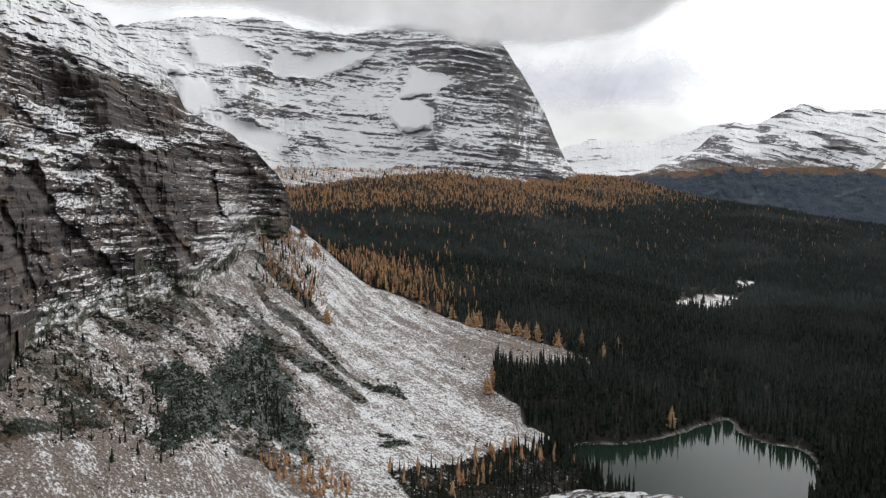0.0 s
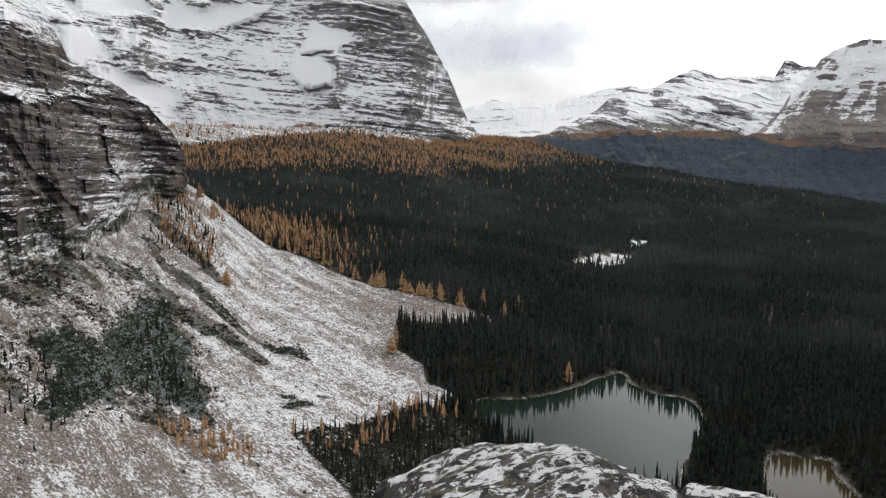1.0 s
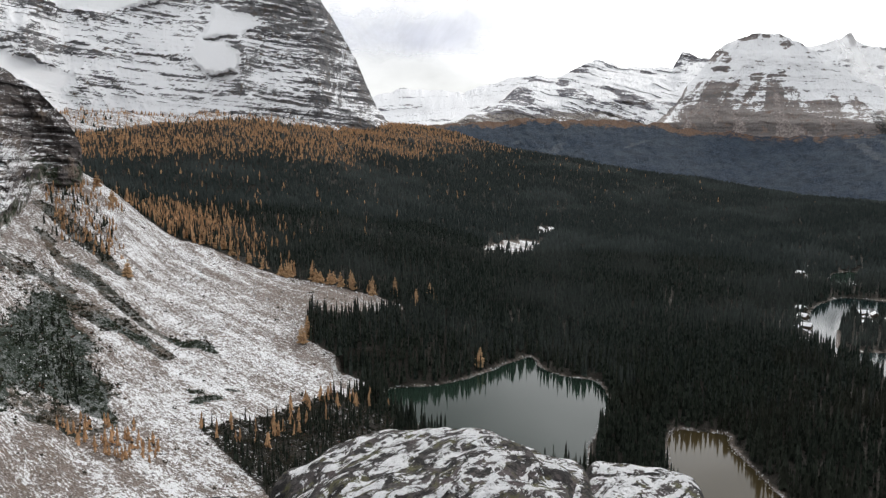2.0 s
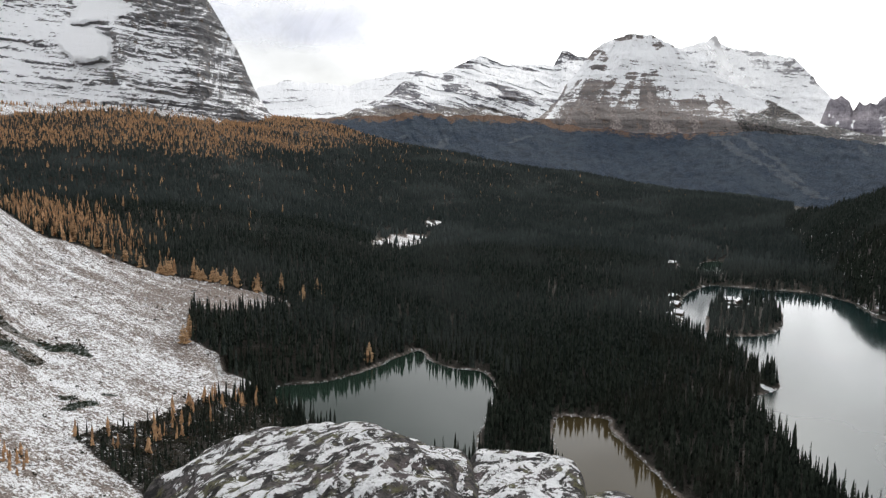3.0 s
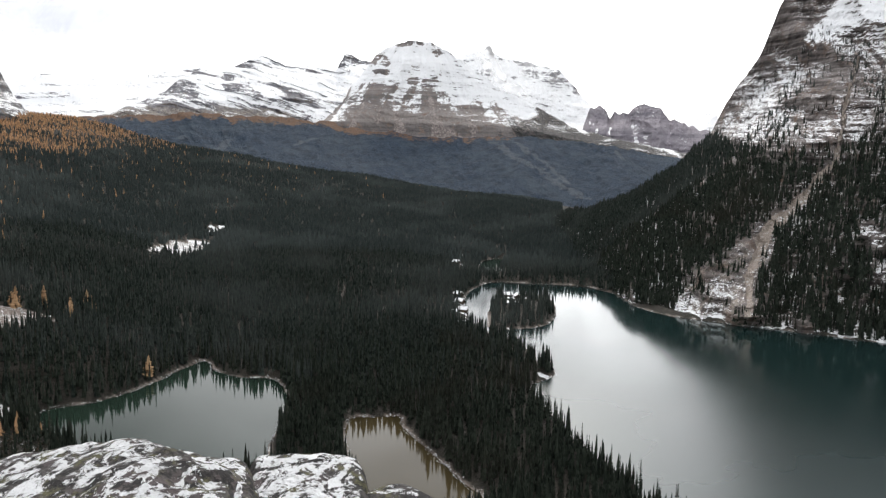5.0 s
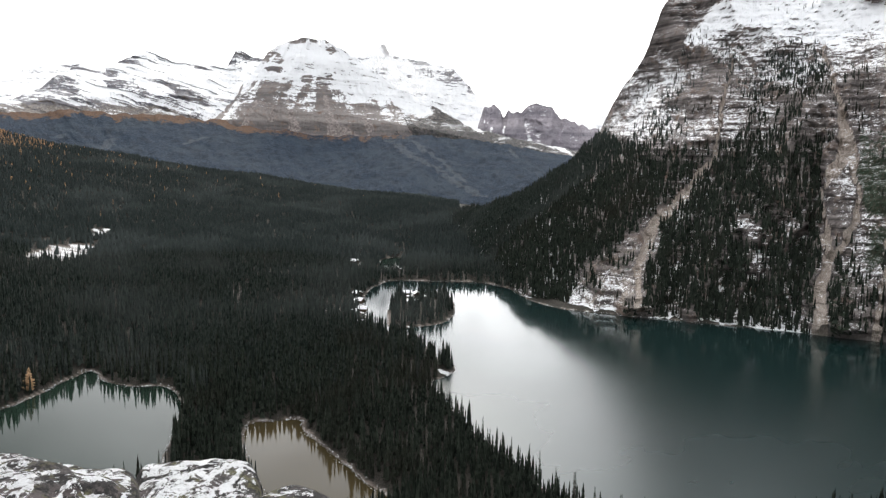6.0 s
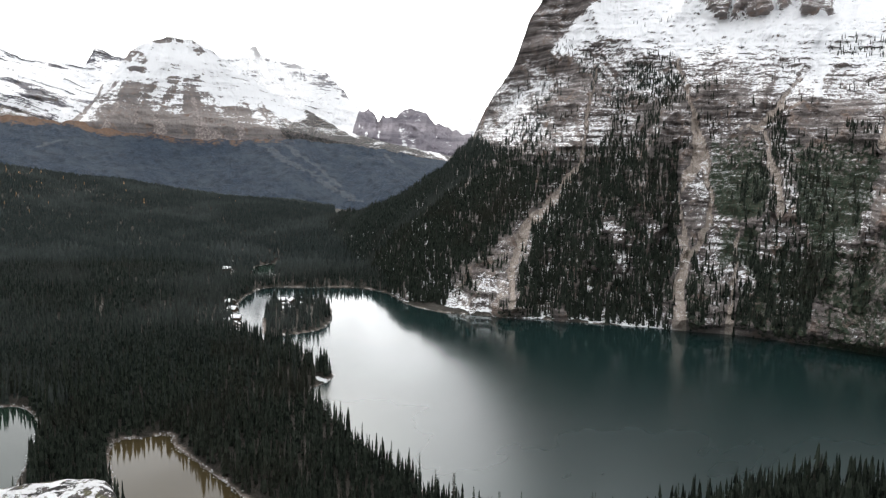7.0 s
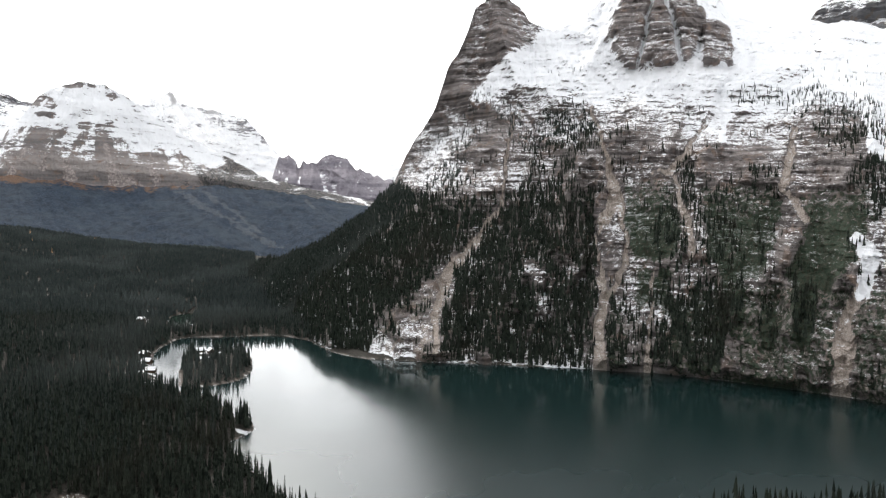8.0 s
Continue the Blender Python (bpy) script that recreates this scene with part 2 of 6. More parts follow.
def talus_material():
    """Valley ground: snow-dusted scree, forest floor, brown plants."""
    k = Mat("scree_ground")
    stones = k.cells(0.8)
    grain = k.noise(0.9, 6.0, 0.7)
    mid = k.noise(0.09, 6.0, 0.65)
    streak = k.noise(1.0, 5.0, 0.6, (0.007, 0.075, 0.05, 0, 0, -43))
    stone = k.mix(k.ramp(grain, 0.3, 0.7), (0.075, 0.058, 0.050), (0.35, 0.295, 0.26))
    stone = k.mix(k.ramp(mid, 0.5, 0.7), stone, (0.20, 0.15, 0.115))
    floor = k.mix(k.ramp(grain, 0.35, 0.7), (0.010, 0.010, 0.008), (0.045, 0.038, 0.028))
    base = k.mix(k.attr("woods"), stone, floor)
    g = k.ramp(k.math("ADD", k.attr("plants"), k.math("MULTIPLY", k.math("SUBTRACT", k.noise(0.14, 6.0, 0.72), 0.5), 1.8)), 0.45, 0.6)
    g = k.math("MULTIPLY", g, k.ramp(k.attr("plants"), 0.03, 0.12))
    plants = k.mix(k.ramp(k.noise(0.06, 5.0, 0.7), 0.42, 0.62), (0.022, 0.026, 0.016), (0.085, 0.060, 0.038))
    base = k.mix(g, base, plants)
    rubble = k.noise(1.0, 6.0, 0.75, (0.36, 0.62, 0.62, 0, 0, -43))
    jun = k.ramp(k.math("ADD", k.attr("juniper"), k.math("MULTIPLY", k.math("SUBTRACT", k.noise(0.2, 6.0, 0.75), 0.5), 1.3)), 0.5, 0.62)
    base = k.mix(jun, base, k.mix(grain, (0.012, 0.022, 0.016), (0.036, 0.052, 0.036)))
    g = k.math("MAXIMUM", g, jun)
    lie = k.math("MULTIPLY", k.math("SUBTRACT", rubble, 0.5), 2.3)
    lie = k.math("ADD", lie, k.math("MULTIPLY", k.math("SUBTRACT", grain, 0.5), 1.2))
    lie = k.math("ADD", lie, k.math("MULTIPLY", k.math("SUBTRACT", mid, 0.5), 0.9))
    lie = k.math("ADD", lie, k.math("MULTIPLY", k.math("SUBTRACT", streak, 0.5), 1.1))
    lie = k.math("ADD", lie, k.attr("snow"))
    white = k.ramp(lie, -0.14, 0.16)
    white = k.math("MULTIPLY", white, k.ramp(g, 0.0, 1.0, 1.0, 0.2))
    k.bump(k.math("ADD", rubble, k.math("ADD", grain, k.math("MULTIPLY", stones, 0.5))), 1.6, 0.9)
    return k.done(k.mix(white, base, SNOW), 0.85, 0.25)


def lichen_material():
    """Quartzite boulder: grey stone, green-yellow and dark lichen, wind-packed snow in the hollows."""
    k = Mat("boulder_stone")
    grain = k.noise(45.0, 6.0, 0.7)
    patch = k.noise(13.0, 7.0, 0.7, None, 0.6)
    stone = k.mix(k.ramp(grain, 0.3, 0.7), (0.020, 0.018, 0.018), (0.13, 0.118, 0.115))
    stone = k.mix(k.ramp(k.noise(3.0, 3.0), 0.5, 0.7), stone, (0.115, 0.092, 0.093))
    stone = k.mix(k.ramp(k.noise(9.0, 6.0, 0.7), 0.50, 0.60), stone, (0.125, 0.12, 0.062))
    stone = k.mix(k.ramp(k.noise(14.0, 6.0, 0.75), 0.48, 0.56), stone, (0.018, 0.017, 0.017))
    lie = k.math("ADD", k.noise(1.0, 9.0, 0.72, (8.0, 13.0, 11.0, 0, 0, 35), 0.7), k.math("MULTIPLY", k.math("SUBTRACT", patch, 0.5), 0.5))
    lie = k.math("ADD", lie, k.math("MULTIPLY", k.math("SUBTRACT", k.up(), 0.75), 0.35))
    lie = k.math("ADD", lie, k.attr("snow"))
    white = k.ramp(lie, 0.592, 0.606)
    white = k.math("MULTIPLY", white, k.ramp(grain, 0.25, 0.45))
    h = k.math("ADD", k.math("MULTIPLY", grain, 0.35), k.math("ADD", patch, k.math("MULTIPLY", white, 0.5)))
    k.bump(h, 0.06, 1.0)
    return k.done(k.mix(white, stone, SNOW), 0.85, 0.3)


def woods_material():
    """A far forested slope: spruce in a slate blue that stands for haze, a belt of larch at the top, pale slide tracks.
    """
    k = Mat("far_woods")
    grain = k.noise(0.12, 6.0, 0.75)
    # slate blue in the tree colour stands for haze over the valley
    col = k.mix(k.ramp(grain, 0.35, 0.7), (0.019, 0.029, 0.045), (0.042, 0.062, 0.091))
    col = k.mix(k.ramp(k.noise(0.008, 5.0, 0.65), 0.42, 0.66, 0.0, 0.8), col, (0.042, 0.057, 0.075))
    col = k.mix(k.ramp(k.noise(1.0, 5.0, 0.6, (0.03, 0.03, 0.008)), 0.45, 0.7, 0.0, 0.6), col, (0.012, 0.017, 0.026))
    f = k.ramp(k.math("ADD", k.attr("larch"), k.math("MULTIPLY", k.math("SUBTRACT", k.noise(0.05, 6.0, 0.7), 0.5), 1.4)), 0.4, 0.7)
    col = k.mix(f, col, k.mix(grain, (0.06, 0.042, 0.032), (0.20, 0.122, 0.08)))
    s = k.ramp(k.math("ADD", k.attr("slide"), k.math("MULTIPLY", k.math("SUBTRACT", k.noise(0.05, 6.0, 0.75), 0.5), 2.2)), 0.3, 1.5, 0.0, 0.45)
    col = k.mix(s, col, k.mix(grain, (0.05, 0.06, 0.06), (0.22, 0.22, 0.23)))
    k.bump(grain, 8.0, 0.8)
    return k.done(col, 0.9, 0.1)


GROUND = talus_material()
BOULDER = lichen_material()
CLIFF = rock_material("near_cliff_rock", (0.036, 0.032, 0.033), (0.145, 0.126, 0.12), 0.26, 0.60, fine=0.8, flat=0.45, hollow=0.45, ledge=1.3, fleck=2.5, stain=0.2, gain=0.8)
BACK = rock_material("banded_limestone", (0.085, 0.085, 0.092), (0.235, 0.235, 0.24), 0.075, 0.45, lean=(2, 6), fine=0.22, flat=0.14, hollow=0.35, ledge=0.9, fleck=1.7, stain=0.3)
# both far rocks hold haze in their colour: raised tones, bluish plants
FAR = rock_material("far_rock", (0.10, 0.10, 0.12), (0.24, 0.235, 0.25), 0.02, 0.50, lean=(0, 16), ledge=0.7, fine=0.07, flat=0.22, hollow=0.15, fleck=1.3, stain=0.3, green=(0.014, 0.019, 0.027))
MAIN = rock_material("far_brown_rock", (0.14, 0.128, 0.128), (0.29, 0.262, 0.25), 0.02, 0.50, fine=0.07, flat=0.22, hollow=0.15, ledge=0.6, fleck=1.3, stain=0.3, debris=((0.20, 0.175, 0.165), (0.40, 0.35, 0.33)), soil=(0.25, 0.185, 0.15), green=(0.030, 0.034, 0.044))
# mauve rock, lightened so that its colour carries the haze
CASTLE = rock_material("far_hazed_rock", (0.17, 0.158, 0.185), (0.31, 0.285, 0.315), 0.02, 0.18, fine=0.06, flat=0.5, stain=0.4, soil=(0.14, 0.122, 0.15), debris=((0.17, 0.15, 0.18), (0.32, 0.29, 0.33)))
WALL = rock_material("brown_quartzite", (0.082, 0.072, 0.070), (0.25, 0.222, 0.212), 0.2, 0.58, fine=0.5, flat=0.5, hollow=0.3, ledge=0.7, fleck=2.3, stain=0.35, gain=0.65, green=(0.032, 0.050, 0.032), debris=((0.22, 0.185, 0.16), (0.54, 0.47, 0.415)), soil=(0.21, 0.15, 0.12))
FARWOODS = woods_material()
SPRUCE = needle_material("spruce_needles", (0.004, 0.007, 0.005), (0.036, 0.046, 0.034), frost=0.6, russet=0.5)
# middle and far needles are paler: haze painted in, along with frost
SPRUCE_MID = needle_material("hazed_spruce_needles", (0.006, 0.011, 0.009), (0.044, 0.055, 0.046), frost=0.5, rime_haze=0.5, russet=0.4)
SPRUCE_FAR = needle_material("far_spruce_needles", (0.024, 0.033, 0.031), (0.038, 0.048, 0.045), (0.044, 0.050, 0.047), frost=0.1, rime_haze=0.6)
SPRUCE_ONE = needle_material("spruce_needles_single", (0.013, 0.021, 0.015), (0.026, 0.034, 0.022), single=True)
LARCH = needle_material("larch_gold", (0.25, 0.145, 0.078), (0.58, 0.35, 0.19))
LARCH_ONE = needle_material("larch_gold_single", (0.34, 0.21, 0.115), (0.50, 0.33, 0.19), single=True)
JUNIPER_LEAF = needle_material("juniper_leaves", (0.013, 0.021, 0.013), (0.044, 0.057, 0.034), (0.12, 0.06, 0.04))
SHRUB = needle_material("shrub_leaves", (0.012, 0.018, 0.012), (0.05, 0.042, 0.028), (0.14, 0.06, 0.04))
BARK = Mat("bark").done((0.09, 0.075, 0.06), 0.9, 0.2)
LAKE_BIG = water_material("teal_lake_water", (0.001, 0.0045, 0.007), (0.006, 0.016, 0.016), 0.075, 0.5, 0.21)
LAKE_SMALL = water_material("green_lake_water", (0.008, 0.021, 0.017), (0.012, 0.022, 0.016), 0.05, 0.12)
LAKE_BROWN = water_material("brown_pond_water", (0.020, 0.022, 0.009), (0.040, 0.031, 0.015), 0.06, 0.11)

# ---- plan: bearing in degrees clockwise from +y, distance and height in metres ----
MARY = rounded([(9.3, 568), (13.3, 583), (16.6, 616), (18.2, 642), (20.1, 672), (20.9, 640), (22.5, 617), (25.0, 606), (26.0, 565), (25.5, 511),
                (24.8, 470), (24.0, 430), (19.9, 415), (15.5, 440), (12.5, 485)], 3)
POND = rounded([(30.5, 507), (32.4, 512), (34.2, 513), (34.6, 492), (36.8, 450), (39.2, 408), (41.0, 386), (38.3, 359), (33.0, 356), (31.4, 408), (30.4, 448)], 5, 4.0, 1.5)
OUTLET = rounded([(40.3, 1164), (40.4, 1272), (41.8, 1305), (42.0, 1271), (41.1, 1153)], 8, 6.0, 1.5)
OHARA = rounded([(40.9, 1063), (43.6, 1064), (47.3, 1063), (49.9, 1018), (51.2, 950), (53.4, 903), (56.5, 884), (61.5, 873), (66.2, 866), (71, 868),
                 (75.5, 868), (80.3, 856), (85, 841), (90, 827), (100, 800), (112, 740), (113, 600), (100, 535), (89.4, 500), (84, 470),
                 (79, 440), (70, 385), (61.2, 362), (57, 376), (54.4, 392), (51.3, 418), (49, 444), (47.4, 486), (45.2, 545), (44.2, 590),
                 (45.7, 618), (45.7, 647), (44.4, 668), (43.2, 738), (40.9, 763), (39.3, 845), (39.2, 962)], 11, 6.0, 3.0)
ISLAND = rounded([(40.9, 790), (42.8, 783), (45.3, 812), (45.9, 885), (45.1, 965), (43.4, 975), (41.3, 925)], 13, 5.0, 2.0)
MEADOW = rounded([(16.5, 1120), (17.6, 1150), (19.3, 1188), (20.4, 1228), (20.9, 1280), (20.5, 1305), (19.2, 1300), (18.0, 1262), (17.0, 1200)], 17, 12.0, 11.0)
CLEARINGS = [(38.75, 905, 17), (39.0, 858, 17), (38.6, 942, 10), (43.0, 935, 14), (42.3, 948, 14), (44.2, 900, 9), (38.4, 1190, 12), (38.45, 1165, 14), (39.3, 880, 9), (21.4, 1420, 26), (39.2, 835, 9),
             (21.1, 1375, 22), (39.4, 820, 12), (39.0, 800, 10), (41.0, 1150, 24), (41.1, 1200, 20), (38.95, 1300, 17), (38.9, 1255, 13), (45.2, 616, 7), (42.6, 905, 13)]
SCREE = [polar(a, r) for a, r in [(-70, 150), (-70, 1000), (-11.3, 900), (-8, 842), (-5, 806), (3, 778), (9, 750), (11.0, 716), (7, 692), (3.8, 672),
                                  (3.4, 612), (5.6, 587), (9.0, 568), (6, 520), (0.5, 464), (-4.3, 442), (-0.5, 388), (3, 335), (3, 150)]]
NEAR_R = [300, 420, 560, 700, 830, 1000]
NEAR = {-45: [85, 125, 160, 190, 200, 200], -30: [71, 109, 150, 190, 200, 200], -19: [42, 71, 114, 150, 165, 170], -14.4: [27, 48, 84, 126, 188, 140], -12: [20, 38, 70, 112, 174, 110],
        -5: [12, 22, 41, 66, 100, 72], 3: [8, 12, 25, 46, 58, 60], 10.7: [6, 4, 3, 33, 38, 47], 20: [4, 3, 3, 4, 8, 14], 30: [3, 3, 3, 4, 6, 10], 50: [3, 3, 3, 3, 3, 4]}
FAR_R = [1000, 1300, 1600, 2000, 2400, 3000, 5000]
FARZ = {-45: [200, 220, 240, 262, 290, 290, 200], -12: [110, 115, 165, 262, 290, 290, 200], 0: [68, 98, 150, 255, 285, 290, 200], 11: [47, 70, 103, 180, 260, 250, 150],
        20: [14, 26, 55, 100, 172, 140, 60], 30: [10, 19, 26, 62, 102, 40, 0], 40: [4, 8, 22, 60, 40, 0, -30], 50: [4, 4, 10, 22, 0, -40, -60]}


def table(az, r, rs, cols):
    keys = sorted(cols)
    prof = np.stack([np.interp(r, rs, cols[k]) for k in keys])
    j = np.clip(np.searchsorted(keys, az) - 1, 0, len(keys) - 2)
    k0, k1 = np.array(keys)[j], np.array(keys)[j + 1]
    t = np.clip((az - k0) / (k1 - k0), 0, 1)
    t = t * t * (3 - 2 * t) * 0.6 + t * 0.4
    take = np.take_along_axis
    return take(prof, j[None], 0)[0] * (1 - t) + take(prof, (j + 1)[None], 0)[0] * t


def ground_height(x, y):
    x, y = np.asarray(x, float), np.asarray(y, float)
    az, r = np.degrees(np.arctan2(x, y)), np.hypot(x, y)
    soft = 0
    for k in (-30, -15, 0, 15, 30):  # rounds the breaks of slope
        rr = r * (1 + k / 500)
        soft = soft + np.where(rr < 1000, table(az, rr, NEAR_R, NEAR), table(az, rr, FAR_R, FARZ)) / 5
    knoll = np.interp(r, [0, 3.0, 4.2, 9, 60, 220, 380, 400], [178.35, 178.3, 177.4, 172, 125, 40, 2, -30])
    z = np.maximum(soft, knoll)
    amp = np.interp(r, [0, 8, 60, 300, 900, 2000], [0.0, 0.3, 1.5, 2.2, 4, 9])
    z = z + amp * fbm(x / 90, y / 90, 0, 5, 4) + np.interp(r, [0, 250, 400], [0, 0, 0.5]) * fbm(x / 7, y / 7, 0, 3, 9)
    for poly, depth in ((MARY, 5), (POND, 3), (OHARA, 9), (OUTLET, 3)):
        p = np.array(poly)
        near = (x > p[:, 0].min() - 40) & (x < p[:, 0].max() + 40) & (y > p[:, 1].min() - 40) & (y < p[:, 1].max() + 40)
        if near.any():
            xs, ys = x[near], y[near]
            d = edge_distance(xs, ys, poly)
            ins = inside(xs, ys, poly)
            if poly is OHARA:
                di, ii = edge_distance(xs, ys, ISLAND), inside(xs, ys, ISLAND)
                d, ins = np.minimum(d, di), ins & ~ii
            shore = np.where(ins, -0.3 - np.minimum(depth, d * 0.35), np.minimum(z[near], 0.35 + d * 0.3))
            z[near] = np.where(ins | (d < 40), shore, z[near])
    return z


def in_water(x, y, margin=0.0):
    hit = np.zeros(np.shape(x), bool)
    for poly in (MARY, POND, OHARA, OUTLET):
        w = inside(x, y, poly)
        if margin:
            w |= edge_distance(x, y, poly) < margin
        if poly is OHARA:
            w &= ~(inside(x, y, ISLAND) & (edge_distance(x, y, ISLAND) > margin))
        hit |= w
    return hit


def blob(A, Z, a, z, wa, wz, lean=0.0, seed=0):
    """A patch on a face, with a ragged edge: 1 inside, 0 outside."""
    da = (A - a) / wa
    dz = (Z - z - lean * (A - a)) / wz
    d = np.sqrt(da * da + dz * dz) + 0.35 * fbm(A / wa * 1.6, Z / wz * 1.6, seed, 4, 300 + seed)
    return smooth(1.1, 0.85, d)


class Chart:
    """A mountain side laid flat, in metres along it and in height. rag: how ragged its outlines are, in metres."""

    def __init__(self, A, Z, r, rag, seed):
        s = np.radians(A) * r
        self.r, self.rag = r, rag
        self.s = s + rag * 2.2 * fbm(s / (rag * 5), Z / (rag * 5), 0, 5, seed)
        self.z = Z + rag * 2.2 * fbm(s / (rag * 5), Z / (rag * 5), 7, 5, seed + 1)

    def area(self, corners):
        """1 within the corners, given as bearing and height, fading out over its edge."""
        poly = [(radians(a) * self.r, z) for a, z in corners]
        d = edge_distance(self.s, self.z, poly) / self.rag
        return smooth(-1.3, 1.0, np.where(inside(self.s, self.z, poly), d, -d))

    def track(self, line):
        """1 along a line of bearing, height and half width."""
        m = np.zeros(self.s.shape)
        for (a0, z0, w0), (a1, z1, w1) in zip(line, line[1:]):
            x0, dx, dz = radians(a0) * self.r, radians(a1 - a0) * self.r, z1 - z0
            t = np.clip(((self.s - x0) * dx + (self.z - z0) * dz) / (dx * dx + dz * dz), 0, 1)
            d = np.hypot(self.s - x0 - t * dx, self.z - z0 - t * dz) / (w0 + (w1 - w0) * t)
            m = np.maximum(m, smooth(1.15, 0.7, d))
        return m

    def tracks(self, lines):
        m = np.zeros(self.s.shape)
        for line in lines:
            m = np.maximum(m, self.track(line))
        return m

    def areas(self, lists):
        m = np.zeros(self.s.shape)
        for corners in lists:
            m = np.maximum(m, self.area(corners))
        return m


def blocks(s, z, wide, high, seed):
    """Jointed blocks in courses, each set in or out by chance: -0.5 to 0.5."""
    row = np.floor(z / high + 0.6 * fbm(s / (wide * 6), z / (high * 6), 0, 2, seed))
    shift = lattice(row, 0 * row, 0 * row + 3, seed)
    col = np.floor(s / (wide * (0.6 + 0.9 * shift)) + 7.7 * shift)
    return lattice(col, row, 0 * row, seed + 1) - 0.5


# ---- ground ----
def build_ground():
    az = np.concatenate([np.arange(-180, -50, 4.0), np.arange(-50, 112, 0.3), np.arange(112, 180.1, 4.0)])
    r = np.concatenate([[0.05, 1, 2, 3, 4, 6, 9, 15, 30, 60, 110, 180, 240], np.geomspace(290, 1100, 220), np.geomspace(1110, 5000, 90)])
    A, Rr = np.meshgrid(az, r)
    X, Y = polar(A, Rr)
    Z = ground_height(X.ravel(), Y.ravel()).reshape(X.shape)
    # the back of the valley is closed by rising slopes
    behind = smooth(60, 110, np.abs(A + 0)) * smooth(120, 1500, Rr) * np.where((A > 45) & (A < 118), 0, 1)
    Z = Z + 500 * behind * smooth(500, 2500, Rr)
    woods = (~inside(X.ravel(), Y.ravel(), SCREE)).reshape(X.shape) & (Rr > 150)
    woods &= ~inside(X.ravel(), Y.ravel(), MEADOW).reshape(X.shape)
    woods &= ~bare_bench(X, Y)
    green = plant_mask(X, Y)
    shore = np.zeros(X.shape)
    for poly in (MARY, POND, OHARA, OUTLET, ISLAND):
        d = edge_distance(X.ravel(), Y.ravel(), poly).reshape(X.shape)
        shore = np.maximum(shore, 1 - smooth(0.3, 2.2, d + 2.4 * fbm(X / 9, Y / 9, 0, 3, 37)))
    lobe = np.exp(-((A - 5) / 6) ** 2 - ((Rr - 715) / 75) ** 2)
    meadow = inside(X.ravel(), Y.ravel(), MEADOW).reshape(X.shape)
    snow = np.where(woods, -0.85 + 0.55 * smooth(13, 9, A) * smooth(560, 520, Rr), 0.0) + 0.75 * shore + 0.12 * meadow - 0.3 * lobe - np.where(woods, 0, 0.09 * smooth(-9, -14, A) * smooth(-120, -60, A) + 0.07 * smooth(430, 395, Rr) * (A < -9)) 
    for ca, cr, clear in CLEARINGS:
        cx, cy = polar(ca, cr)
        snow = snow + 1.3 * smooth(clear * 1.1, clear * 0.6, np.hypot(X - cx, Y - cy)) * woods * smooth(-0.35, 0.15, fbm(X / 7, Y / 7, 0, 3, 39))
    return tagged(sheet("ground", X, Y, Z, GROUND, {"woods": np.where(woods, 1 - shore, 0.0), "plants": green, "juniper": juniper_mask(X, Y), "snow": snow}),
                  "snow-dusted scree slopes and dark forest floor of the valley", "ground", kind="structure")


def bare_bench(X, Y):
    """Open snowy ground under the banded mountain, above the larches."""
    az, r = np.degrees(np.arctan2(X, Y)), np.hypot(X, Y)
    edge = np.interp(az, [-14, -8, -3, 2, 6, 9], [1780, 1830, 1940, 2010, 2080, 2400]) + 110 * fbm(X / 160, Y / 160, 0, 4, 35)
    return (r > edge) & (az < 9)


# low growth on the scree, as bearing and distance
JUNIPER = [[(-15.7, 548), (-12.9, 583), (-11.8, 552), (-11.0, 517), (-10.6, 480), (-10.2, 424), (-12.6, 436), (-15.8, 434), (-16.9, 458), (-16.9, 500)],
           [(-21.4, 456), (-18.4, 482), (-16.8, 465), (-15.9, 434), (-16.3, 412), (-19.7, 390), (-21.9, 392), (-19.6, 428)]]
MATS = [[(-4.7, 482, 5), (-4.0, 487, 7)], [(-6.2, 572, 4), (-4.4, 566, 8), (-3.4, 560, 5)], [(-2.8, 506, 3), (-2.2, 504, 3)], [(-5.4, 500, 3), (-4.8, 498, 3)], [(-9.6, 560, 5), (-7.4, 545, 6)]]
TONGUES = [[(-14.4, 672, 5), (-10.9, 614, 8), (-7.7, 584, 9), (-4.0, 566, 7)], [(-16.5, 610, 6), (-12.4, 590, 8), (-9.0, 548, 13), (-7.2, 540, 10)], [(-14.0, 725, 9), (-11.7, 695, 12), (-9.9, 664, 9)],
           [(-30, 440, 14), (-25.5, 420, 18), (-22.5, 400, 10)], [(-28.5, 368, 7), (-24.5, 388, 8)], [(-22, 505, 14), (-17.5, 560, 14)], [(-14.5, 412, 7), (-10.5, 420, 6)]]


def juniper_mask(X, Y):
    """The solid dark juniper mats."""
    az, r = np.degrees(np.arctan2(X, Y)), np.hypot(X, Y)
    c = Chart(az, r, 500, 10.0, 501)
    return np.maximum(c.areas(JUNIPER), c.tracks(MATS))


